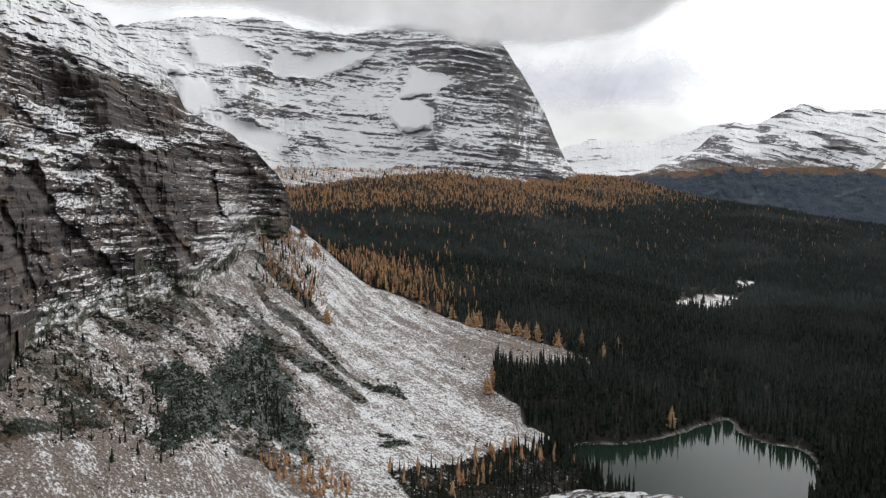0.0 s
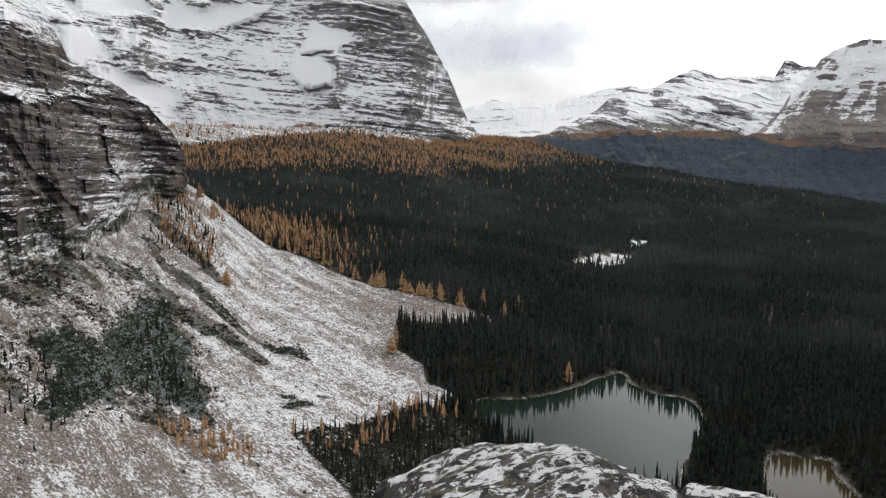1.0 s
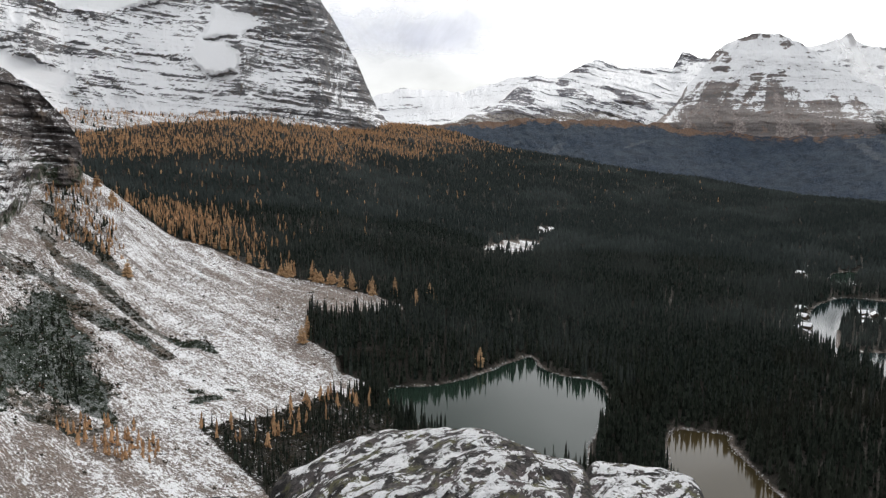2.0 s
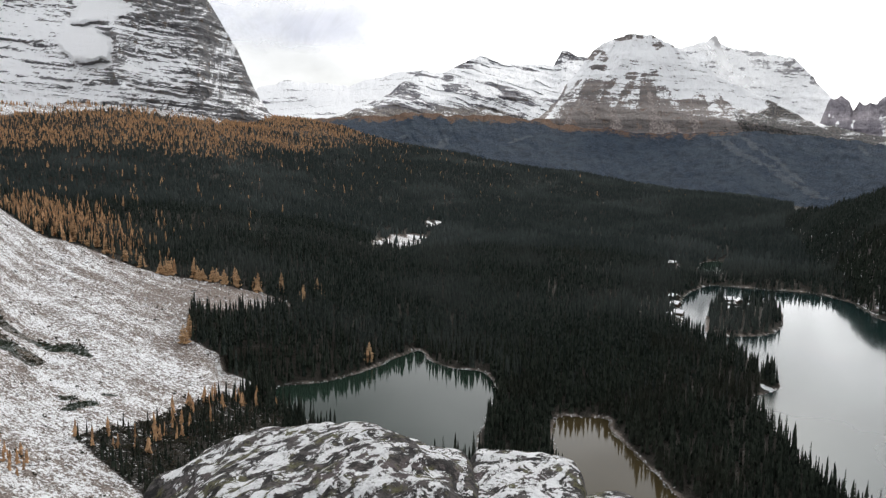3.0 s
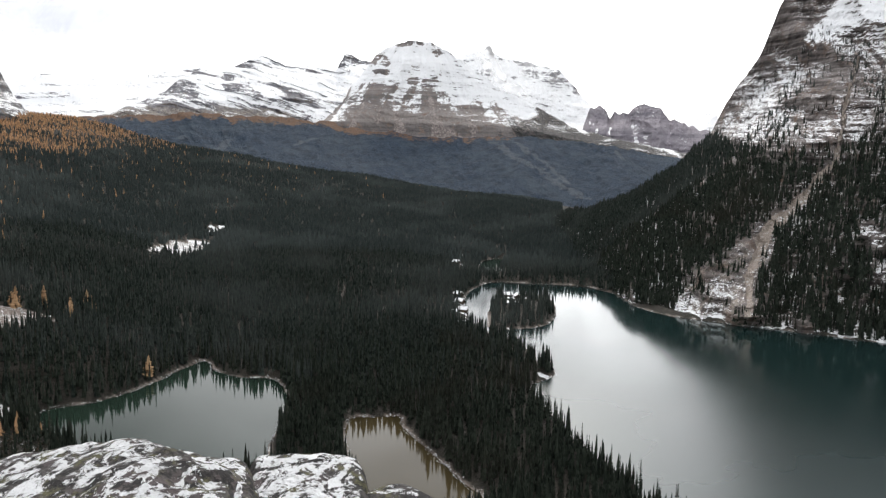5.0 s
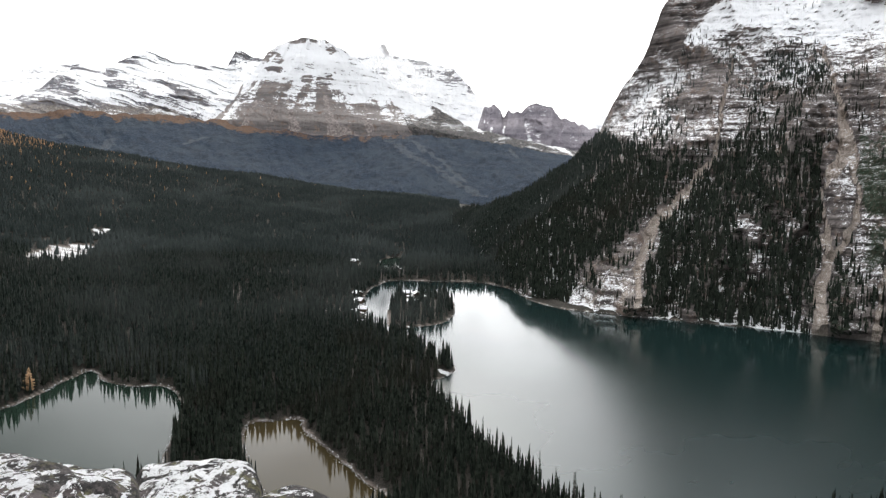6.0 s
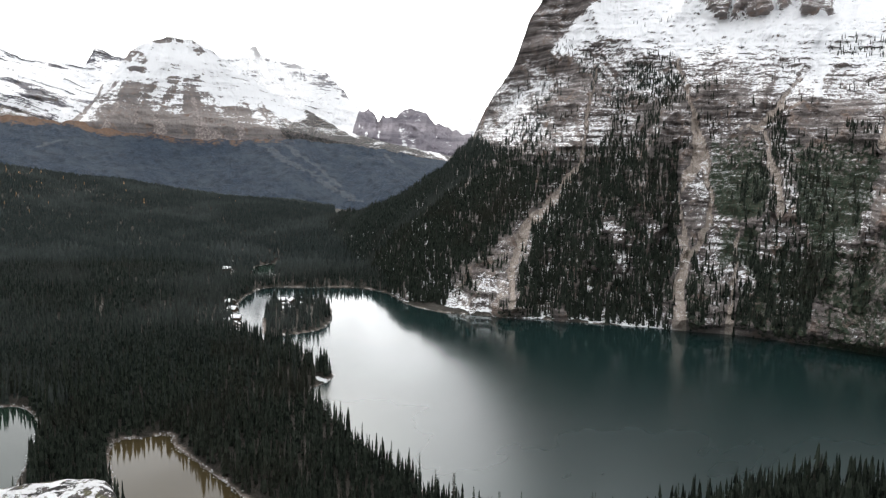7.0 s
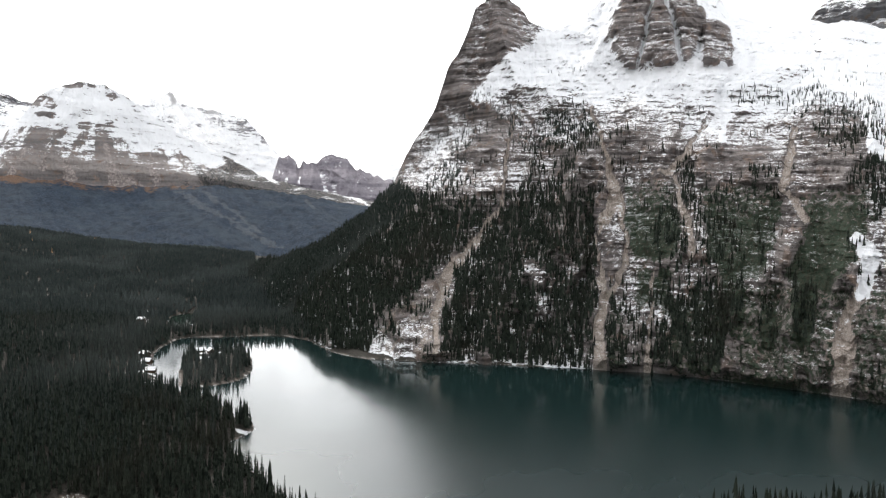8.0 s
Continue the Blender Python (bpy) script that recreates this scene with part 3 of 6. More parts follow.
def plant_mask(X, Y):
    """Tongues of brown heath and shrubs that run down the slope."""
    az, r = np.degrees(np.arctan2(X, Y)), np.hypot(X, Y)
    c = Chart(az, r, 500, 10.0, 505)
    m = np.maximum(0.85 * c.tracks(TONGUES), 0.8 * juniper_mask(X, Y))
    m = np.maximum(m, 0.45 * c.area([(-31, 480), (-21, 560), (-15.5, 640), (-11.5, 600), (-10.5, 430), (-15, 405), (-22, 385), (-31, 340)]))
    m = m + 0.35 * fbm(X / 22, Y / 22, 2, 4, 31) * (m > 0.1)
    return np.clip(m, 0, 1)


# ---- mountains ----
GRIDS = {}


def massif(name, levels, span, nu, nv, material, label, marks=None, seed=0, jag=8.0, ribs=(60, 25), beds=(5, 2.5), bench=(30, 12), tilt=0.0,
           back=(350, 260), shape=None, foot=0.10, pieces=None, calm=None, sink=0.0, wave=0.55, jointed=()):
    """A mountain between lines of bearing, distance and height, from its foot to its crest.
    ribs: width and depth of its buttresses; beds: thickness and relief of its layers; bench: height and depth of its ledges."""
    az = np.linspace(span[0], span[1], nu)
    lv = []
    for line in levels:
        line = np.array(line, float)
        lv.append((np.interp(az, line[:, 0], line[:, 1]), np.interp(az, line[:, 0], line[:, 2])))
    lv.append((lv[-1][0] + back[0], lv[-1][1] - back[1]))
    top = len(levels) - 1
    nb = max(6, nv // 14)
    at = np.concatenate([np.linspace(0, top, nv), top + np.linspace(0, 1, nb + 1)[1:]])
    k0 = np.clip(np.floor(at).astype(int), 0, top)
    t = (at - k0)[:, None]
    RL, ZL = np.stack([l[0] for l in lv]), np.stack([l[1] for l in lv])
    Rv, Zv = RL[k0] * (1 - t) + RL[k0 + 1] * t, ZL[k0] * (1 - t) + ZL[k0 + 1] * t
    A = np.broadcast_to(az, Rv.shape).copy()
    rise = np.clip(at / top, 0, 1)[:, None]
    front = np.where(at[:, None] <= top, 1.0, np.clip(1 - (at[:, None] - top) * 2.5, 0, 1))
    grow = smooth(0.0, foot, rise) * front
    if calm:
        grow = grow * (1 - 0.9 * calm(A, Zv))
    Zv = Zv - sink * smooth(0.12, 0.0, rise)
    Rv = Rv - sink * 0.7 * smooth(0.14, 0.0, rise)
    s = np.radians(A) * RL.mean()
    crest = smooth(0.7, 1.0, rise)
    Zv = Zv + jag * fbm(s / (jag * 3.5), Zv / (jag * 9), 0, 5, seed) * (0.15 + crest) * grow
    warp = ribs[0] * 0.5 * fbm(s / (ribs[0] * 1.6), Zv / (ribs[0] * 1.6), 0, 3, seed + 2)
    rib = fbm((s + warp) / ribs[0], Zv / (ribs[0] * 1.7), 0, 6, seed + 5, True) - 0.58
    Rv = Rv - ribs[1] * rib * grow * (1.25 - 0.5 * crest)
    zw = Zv + tilt * s + bench[0] * wave * fbm(s / (bench[0] * 7), Zv / (bench[0] * 5), 0, 3, seed + 8)
    q = zw / bench[0] + 0.9 * fbm(zw / (bench[0] * 1.6), 0.5, 0, 2, seed + 9)
    fr = q - np.floor(q)
    keep = smooth(0.25, 0.7, vnoise(s / (bench[0] * 4), Zv / (bench[0] * 1.2), 3, seed + 10))
    Rv = Rv + (smooth(0.0, 0.55, fr) - fr) * bench[1] * 2.2 * grow * keep
    layer = fbm(s / (beds[0] * 16), 0.3, zw / (beds[0] * 2), 4, seed + 12)
    Rv = Rv - beds[1] * 2.0 * layer * grow
    joint = fbm(s / (beds[0] * 1.6), Zv / (beds[0] * 9), 0, 3, seed + 14, True) - 0.5
    Rv = Rv - beds[1] * 1.2 * joint * grow * keep
    Rv = Rv - beds[1] * 5.0 * (fbm(s / (beds[0] * 9), Zv / (beds[0] * 6), 4, 5, seed + 16, True) - 0.55) * grow
    Zv = Zv + beds[1] * 1.2 * fbm(s / (beds[0] * 4), Zv / (beds[0] * 3), 8, 4, seed + 18) * grow
    for k, (wide, high, deep) in enumerate(jointed):  # broken rock: blocks stand out from one another
        Rv = Rv - deep * blocks(s, zw, wide, high, seed + 30 + k) * grow
    if shape:
        Rv, Zv = shape(A, Rv, Zv, rise, front)
    X, Y = polar(A, Rv)
    attrs = {"snow": np.zeros(X.shape), "scree": np.zeros(X.shape), "plants": np.zeros(X.shape), "rib": np.clip(rib * 2.5, -1, 1)}
    if marks:
        attrs.update(marks(A, Rv, X, Y, Zv))
    GRIDS[name] = np.stack([X, Y, Zv], -1)
    if not pieces:
        return tagged(sheet(name, X, Y, Zv, material, attrs, False), label, "mountain")
    root = tagged(new(name), label, "mountain")
    which, names = pieces(A, Rv, X, Y, Zv)
    idx = np.arange(X.size).reshape(X.shape)
    quads = np.stack([idx[:-1, :-1], idx[:-1, 1:], idx[1:, 1:], idx[1:, :-1]], -1).reshape(-1, 4)[:, ::-1]
    co = np.stack([X, Y, Zv], -1).reshape(-1, 3)
    n = np.cross(co[quads[:, 1]] - co[quads[:, 0]], co[quads[:, 3]] - co[quads[:, 0]])
    if np.median(n[:, 2]) < 0:
        quads = quads[:, ::-1]
    owner = which.ravel()[quads[:, 0]]
    for i, piece in enumerate(names):
        f = quads[owner == i]
        if not len(f):
            continue
        used, inv = np.unique(f, return_inverse=True)
        ob = new(piece, mesh_from(piece, co[used], inv.reshape(f.shape), material, False, {k: np.asarray(v).ravel()[used] for k, v in attrs.items()}))
        ob.parent = root
    return root


def cliff_pieces(A, Rv, X, Y, Z):
    which = np.where(Z + 12 * fbm(A / 2, Z / 20, 0, 3, 5) > 292, 1, 0)
    return which, ["rock_face", "snow_slope"]


CLIFF_WALLS = [[(-26.5, 278), (-19.2, 288), (-18.0, 262), (-18.3, 240), (-20.5, 233), (-23.0, 236), (-24.2, 250), (-26.5, 245)],
               [(-22.3, 221), (-17.2, 223), (-14.5, 227), (-13.0, 207), (-13.5, 190), (-15.5, 178), (-18.5, 148), (-20.5, 170), (-22.0, 203)],
               [(-30, 205), (-27.6, 203), (-26.6, 165), (-25.2, 140), (-30, 140)]]
CLIFF_LEDGES = [[(-25.0, 221, 3), (-21.0, 226, 5), (-17.3, 229, 3)], [(-30.0, 203, 5), (-26.0, 210, 6), (-24.4, 219, 4)], [(-28.5, 241, 4), (-26.6, 236, 7), (-25.0, 226, 5)]]
CLIFF_CLEFTS = [[(-27.6, 203, 3), (-26.3, 167, 6), (-23.7, 139, 8)], [(-22.8, 200, 3), (-21.0, 176, 5), (-19.3, 155, 5), (-17.5, 137, 4)], [(-29.2, 170, 3), (-28.0, 135, 5)], [(-16.4, 205, 2), (-15.6, 172, 4)]]


def cliff_shape(A, Rv, Z, rise, front):
    """Clefts cut back into the face, snowy ledges stand out."""
    c = Chart(A, Z, 640, 5.0, 401)
    return Rv + front * (8 * c.tracks(CLIFF_CLEFTS) - 5 * c.tracks(CLIFF_LEDGES)), Z


def cliff_marks(A, Rv, X, Y, Z):
    c = Chart(A, Z, 640, 5.0, 401)
    snow = 1.1 * smooth(272, 300, Z + 12 * fbm(A / 2, Z / 20, 0, 3, 5)) - 0.2 * smooth(260, 160, Z) - 0.03
    snow = snow - 0.27 * c.areas(CLIFF_WALLS) + 0.3 * c.tracks(CLIFF_LEDGES) - 0.2 * c.tracks(CLIFF_CLEFTS)
    over = Z - ground_height(X.ravel(), Y.ravel()).reshape(Z.shape) + 12 * fbm(X / 25, Y / 25, Z / 25, 4, 6)
    plants = 0.5 * smooth(30, 6, over) + 0.3 * blob(A, Z, -20.3, 155, 2.0, 22, 0, 4)
    return {"snow": snow + 0.12 * smooth(16, 2, over), "plants": plants, "scree": 0.8 * smooth(12, 0, over)}


FIELDS = [[(-17.8, 682), (-14.8, 700), (-12.2, 590), (-13.7, 592), (-17.2, 578)],
          [(-11.8, 665), (-9.4, 627), (-9.0, 655), (-5.0, 650), (-5.8, 617), (-7.4, 585), (-11.2, 548), (-12.2, 586)],
          [(-20.4, 578), (-19.0, 584), (-17.7, 545), (-19.3, 540)],
          [(-18.6, 520), (-17.1, 525), (-15.6, 458), (-16.6, 428), (-17.4, 408), (-18.4, 425)],
          [(-16.5, 396), (-14.2, 408), (-11.3, 362), (-11.8, 312), (-13.5, 320)],
          [(-2.2, 600), (0.6, 540), (-0.9, 503), (-3.2, 486), (-2.4, 552)],
          [(-3.4, 482), (-1.8, 474), (-0.5, 436), (-0.9, 392), (-3.0, 384), (-4.1, 428)]]
BACK_DARK = [[(-23.0, 735, 7), (-17.0, 762, 9), (-12.6, 762, 12), (-9.8, 706, 12), (-7.4, 702, 9)], [(-12.9, 660, 10), (-11.3, 622, 14), (-9.6, 610, 12), (-8.6, 640, 8)],
             [(-7.6, 575, 8), (-5.2, 548, 15), (-3.8, 475, 18), (-3.4, 440, 10)], [(-17.1, 558, 8), (-15.4, 515, 14), (-16.7, 455, 8)], [(-2.4, 620, 12), (-3.1, 560, 9), (-3.4, 505, 8)],
             [(-1.8, 474, 9), (-0.8, 452, 12)], [(-17, 418, 4), (-11, 432, 5), (-6, 440, 4)], [(-10, 345, 4), (-3, 352, 6), (0.5, 330, 8)]]


def fields(A, Z):
    return Chart(A, Z, 2450, 8.0, 411).areas(FIELDS)


def back_shape(A, Rv, Z, rise, front):
    """Snow lies against the face as wedges that grow towards their lower edge."""
    c = Chart(A, Z, 2450, 8.0, 411)
    for corners in FIELDS:
        top = max(z for a, z in corners)
        Rv = Rv - 0.04 * c.area(corners) * np.clip(top - Z, 0, 110) * front
    return Rv, Z


def back_pieces(A, Rv, X, Y, Z):
    c = Chart(A, Z, 2450, 8.0, 411)
    which = np.zeros(A.shape, int)
    for i, corners in enumerate(FIELDS):
        which[c.area(corners) > 0.5] = i + 1
    return which, ["rock_face"] + ["snowfield"] * len(FIELDS)


def back_marks(A, Rv, X, Y, Z):
    c = Chart(A, Z, 2450, 8.0, 411)
    snow = 0.22 * smooth(1, -5, A) - 0.22 * smooth(1.5, 7.0, A) - 0.22 * smooth(420, 300, Z) * smooth(-4, 2, A) - 0.04
    s = np.radians(A) * 2450
    beds = fbm(s / 260, (Z + 0.10 * s) / 15, 0, 4, 413)  # bare risers between snowy ledges
    snow = snow - 0.34 * smooth(0.0, 0.3, beds) + 0.25 * smooth(0.0, -0.3, beds)
    snow = snow + 0.5 * smooth(345, 300, Z + 20 * fbm(A / 2, Z / 30, 0, 3, 415)) * smooth(2, -1, A)
    snow = snow - 0.75 * c.tracks([[(a, z, w * 1.5) for a, z, w in line] for line in BACK_DARK])
    return {"snow": np.maximum(snow, 2.4 * c.areas(FIELDS))}


def peak_pieces(line):
    def pieces(A, Rv, X, Y, Z):
        return np.where(Z + 35 * fbm(A / 1.2, Z / 120, 0, 4, 61) < line, 1, 0), ["snowy_summit", "scree_skirt"]
    return pieces


def snow_above(lo, hi, strength=0.7, low=-0.6):
    def marks(A, Rv, X, Y, Z):
        edge = 35 * fbm(A / 1.2, Z / 120, 0, 4, 61)
        snow = low + (strength - low) * smooth(lo, hi, Z + edge)
        streak = smooth(-0.05, 0.45, fbm((A + 0.25 * fbm(A, Z / 60, 0, 3, 68)) / 0.9, Z / 180, 2, 5, 66)) * smooth(lo + 90, lo - 20, Z + 40 * fbm(A / 0.4, Z / 80, 0, 3, 69))
        return {"snow": snow, "scree": 0.8 * streak + 0.38 * smooth(lo + 60, lo, Z), "plants": 0.0 * Z}
    return marks


MIDDLE_DARK = [[(21.9, 545), (22.6, 520), (23.8, 440), (25.0, 400), (26.0, 365), (24.4, 322), (22.9, 352), (22.2, 400), (21.7, 470)], [(17.2, 440), (18.6, 470), (19.9, 430), (20.6, 395), (18.0, 370), (15.5, 365)],
               [(29.6, 640), (30.4, 680), (31.4, 640), (30.6, 560), (29.9, 560)]]


def middle_marks(A, Rv, X, Y, Z):
    """Snow on the beds of a face that dips towards the valley; bare risers show as slanting bands."""
    c = Chart(A, Z, 4100, 9.0, 421)
    s = np.radians(A) * 4100
    dip = Z + 0.30 * s + 26 * fbm(s / 300, Z / 90, 0, 3, 423)
    band = fbm(s / 330, dip / 36, 0, 4, 425)
    dark = smooth(0.0, 0.3, band + 0.26 * c.areas(MIDDLE_DARK) - 0.1)
    ribs = smooth(0.1, 0.35, fbm(s / 120, dip / 70, 4, 4, 427)) * smooth(360, 430, Z)
    snow = 0.42 - 0.78 * dark - 0.3 * ribs
    foot = smooth(372, 328, Z + 22 * fbm(A / 0.9, Z / 60, 0, 4, 61)) * (1 - np.exp(-((A - 28.6) / 1.1) ** 2))
    snow = snow - 0.75 * foot
    return {"snow": snow, "scree": 0.55 * foot, "plants": 0.0 * Z}


def glacier_marks(A, Rv, X, Y, Z):
    """Ice and snow with thin slanting lines of bare rock."""
    s = np.radians(A) * 4500
    lines = fbm(s / 420, (Z - 0.07 * s) / 17, 0, 4, 435)
    crest = Chart(A, Z, 4600, 9.0, 437).track([(9.0, 485, 12), (10.4, 528, 16), (12.0, 526, 10)])
    return {"snow": 0.5 - 0.75 * smooth(0.08, 0.3, lines + 0.12 * smooth(430, 330, Z)) - 0.5 * crest - 0.5 * smooth(330, 270, Z), "scree": 0.0 * Z, "plants": 0.0 * Z}


def ridge_marks(A, Rv, X, Y, Z):
    """A white slope under a broken rock crest."""
    c = Chart(A, Z, 4550, 9.0, 431)
    band = c.area([(40.9, 700), (43.0, 690), (45.8, 650), (47.0, 560), (47.6, 480), (46.8, 430), (45.9, 500), (44.0, 545), (42.0, 590), (41.2, 650)])
    s = np.radians(A) * 4550
    rock = band * smooth(-0.15, 0.12, fbm(s / 70, Z / 34, 0, 4, 433))
    rock = np.maximum(rock, c.track([(40.35, 790, 14), (40.6, 720, 16)]))
    return {"snow": 0.6 - 0.75 * rock, "scree": 0.0 * Z, "plants": 0.0 * Z}


def castle_marks(A, Rv, X, Y, Z):
    c = Chart(A, Z, 4000, 7.0, 441)
    chutes = c.tracks([[(50.8, 330, 6), (51.0, 245, 16), (51.0, 200, 26)], [(53.2, 300, 6), (53.2, 220, 18)], [(49.2, 330, 8), (49.0, 260, 14)], [(47.6, 340, 10), (48.0, 280, 20)]])
    return {"snow": -0.5 + 0.9 * chutes * smooth(0.1, -0.2, fbm(A / 0.3, Z / 40, 0, 3, 443)), "scree": 0.5 * chutes, "plants": 0.0 * Z}


MAIN_ROCK = [[(31.6, 590), (32.6, 640), (33.6, 560), (33.2, 505), (32.2, 520)], [(31.0, 480), (32.6, 470), (34.6, 460), (34.4, 428), (31.0, 425)], [(32.8, 680), (34.4, 715), (36.2, 705), (37.4, 620), (36.6, 610), (35.6, 660), (34.0, 650)],
             [(34.2, 500), (36.8, 505), (37.6, 455), (35.0, 450)]]
FANS = [[(33.7, 400, 9), (33.9, 340, 14), (34.1, 260, 24)], [(36.2, 400, 10), (36.5, 330, 20), (37.0, 255, 34), (38.0, 235, 26)], [(31.6, 380, 6), (31.0, 300, 14), (30.6, 250, 16)], [(32.7, 360, 5), (32.5, 290, 12)]]


def main_marks(A, Rv, X, Y, Z):
    """A white summit with broken bands, brown flanks with pale debris fans that spread from its foot."""
    c = Chart(A, Z, 3650, 8.0, 451)
    u = (A - 36.2) * 100 / (900 - np.minimum(Z, 760))  # lines that fan out from the summit
    s = np.radians(A) * 3650
    line = np.interp(A, [28, 29.5, 30.5, 32.5, 34.5, 37.6, 38.8, 40.4, 41.8, 44, 47, 50, 54], [340, 370, 440, 425, 420, 435, 415, 385, 372, 366, 322, 270, 215])
    edge = 75 * fbm(u / 0.22, Z / 400, 3, 5, 453) + 22 * fbm(s / 40, Z / 30, 0, 3, 455)
    white = smooth(line - 34, line + 40, Z + edge)
    fan = np.maximum(c.tracks(FANS), smooth(0.12, 0.36, fbm(u / 0.22, Z / 600, 1, 4, 457)) * smooth(36.6, 38.2, A) * smooth(43.5, 41.5, A))
    low = smooth(40.6, 42.2, A - 0.008 * (Z - 300)) * (1 - white)
    bands = fbm(s / 170, (Z - 0.06 * s) / 24, 0, 4, 459)
    rock = smooth(0.3, 0.62, c.areas(MAIN_ROCK) * 0.75 + 0.7 * bands - 0.25 * smooth(36.8, 38.2, A))
    streaks = 0.5 * smooth(0.0, 0.4, fbm(u / 0.16, Z / 300, 5, 4, 461)) * smooth(line - 130, line, Z)
    snow = -0.62 + 1.15 * white - 0.8 * rock * white + streaks * (1 - low)
    return {"snow": snow, "scree": (0.2 + 0.42 * fan) * (1 - white) * (1 - 0.75 * low), "plants": 0.55 * low * (1 - 0.6 * fan)}


def side_pieces(A, Rv, X, Y, Z):
    return np.where(woods_marks(A, Rv, X, Y, Z)["larch"] > 0.35, 1, np.where(A < 36, 0, 2)), ["spruce_slope", "larch_belt", "slide_slope"]


def main_shape(A, Rv, Z, rise, front):
    """Ribs that fan out from the summit."""
    u = (A - 35.6) * 100 / (860 - np.minimum(Z, 760))
    return Rv - 70 * (fbm(u / 0.7, Z / 420, 7, 5, 81, True) - 0.55) * front * smooth(0.2, 0.5, rise), Z


def castle_shape(A, Rv, Z, rise, front):
    """Towers and notches along the crest."""
    return Rv, Z + 34 * (fbm(A / 0.8, 0.5, 0, 4, 91, True) - 0.58) * smooth(0.45, 0.95, rise) * front


def woods_marks(A, Rv, X, Y, Z):
    top = np.interp(A, [6.7, 14.3, 19.9, 28.5, 30.5, 36.5, 42.3, 47.1, 54.2], [255, 283, 305, 285, 263, 230, 241, 221, 163])
    larch = 0.75 * smooth(top - 44, top - 8, Z + 26 * fbm(A / 0.8, Z / 40, 0, 4, 23)) * (smooth(36, 30, A) + 0.75 * smooth(30, 36, A) * smooth(47, 41, A))
    slide = np.zeros(A.shape)
    for a0, z0, a1, z1, w in ((40.6, 215, 47.4, 20, 0.6), (42.6, 215, 46.6, 60, 0.35), (22.0, 205, 21.5, 165, 0.5), (26.5, 185, 28.2, 215, 0.45), (18.5, 200, 19.2, 215, 0.4), (42.5, 130, 43.6, 137, 0.35), (45.3, 75, 46.2, 62, 0.3), (49.5, 190, 50.3, 150, 0.25)):
        f = np.clip((Z - z0) / (z1 - z0), -0.2, 1.2)
        d = np.abs(A - (a0 + (a1 - a0) * f) + 0.3 * fbm(Z / 25, a0, 0, 3, 31)) / w + 0.9 * fbm(A * 3, Z / 12, 0, 3, 29)
        slide = np.maximum(slide, smooth(1.0, 0.4, d) * ((f > 0) & (f < 1)))
    return {"larch": larch, "slide": slide}


# scree gullies as bearing, height and half width
GULLIES = [[(70.0, 345, 4), (70.6, 302, 4), (71.1, 254, 5), (71.6, 229, 7), (71.8, 190, 15), (71.2, 155, 13)], [(71.9, 190, 10), (72.6, 150, 5), (72.6, 108, 6), (71.6, 75, 8), (71.1, 40, 12), (71.0, -4, 17)],
           [(64.4, 329, 2.5), (64.5, 286, 3), (64.1, 222, 3), (63.7, 181, 6), (61.9, 127, 9), (60.2, 98, 12), (59.3, 60, 8), (59.1, 15, 6)],
           [(77.7, 307, 4), (76.7, 256, 7), (75.6, 224, 8), (74.2, 220, 4)], [(75.9, 222, 4), (76.5, 183, 5), (76.8, 156, 9), (77.2, 123, 7)],
           [(83.6, 283, 6), (82.9, 226, 7), (83.1, 198, 8), (84.5, 165, 4)], [(74.6, 103, 3), (74.5, 55, 4), (74.6, -4, 8)],
           [(87.8, 94, 9), (87.1, 71, 12), (86.9, 30, 14), (87.0, -4, 22)], [(71.2, 160, 8), (70.8, 140, 5), (71.0, 100, 5), (71.2, 64, 7)]]
CHUTES = [[(79.1, 400, 9), (79.05, 268, 4)], [(87.6, 302, 6), (88.8, 251, 16)], [(87.4, 149, 5), (88.2, 126, 11), (87.9, 94, 6)], [(70.2, 420, 8), (70.0, 350, 6)]]
FAN = [(61.2, 112), (58.8, 86), (56.9, 60), (55.4, 40), (53.9, -4), (59.2, -4), (60.0, 58)]


GULLIES = [[(a, z, w * 0.7) for a, z, w in line] for line in GULLIES]


def wall_chart(A, Z):
    return Chart(A, Z, 1120, 4.5, 471)


def gully_mask(A, Z):
    return wall_chart(A, Z).tracks(GULLIES)


def tower(A, Z):
    """The layered tower and its smaller neighbour on the snow shoulder."""
    edge = 1.1 * fbm(A / 1.3, Z / 36, 0, 5, 47)
    half = np.interp(Z, [395, 410, 470, 560, 640], [0.5, 2.6, 3.4, 2.6, 1.6])
    big = smooth(half + 0.35, half - 0.35, np.abs(A - 74.6 - edge)) * smooth(395, 412, Z + 26 * edge)
    small = smooth(1.15, 0.75, np.abs(A - 78.5 + 0.3 * edge)) * smooth(400, 412, Z) * smooth(520, 490, Z)
    for a, lean, w in ((73.5, 0.006, 0.16), (75.9, -0.008, 0.2), (77.5, 0.012, 0.3)):  # snow chutes between its ribs
        chute = np.exp(-((A - a - lean * (Z - 450) + 0.25 * fbm(Z / 22, a, 0, 3, 48)) / w) ** 2)
        big = big * (1 - chute)
    return np.maximum(big, small)


def spire(A, Z):
    """The bare rock of the ridge end."""
    edge = 0.6 * fbm(A / 1.5, Z / 40, 0, 4, 49)
    right = np.interp(Z, [220, 290, 340, 420, 480, 560], [57.0, 58.9, 61.0, 63.6, 66.0, 66.6])
    return smooth(right + 0.5 + edge, right - 0.3 + edge, A) * smooth(225, 260, Z)


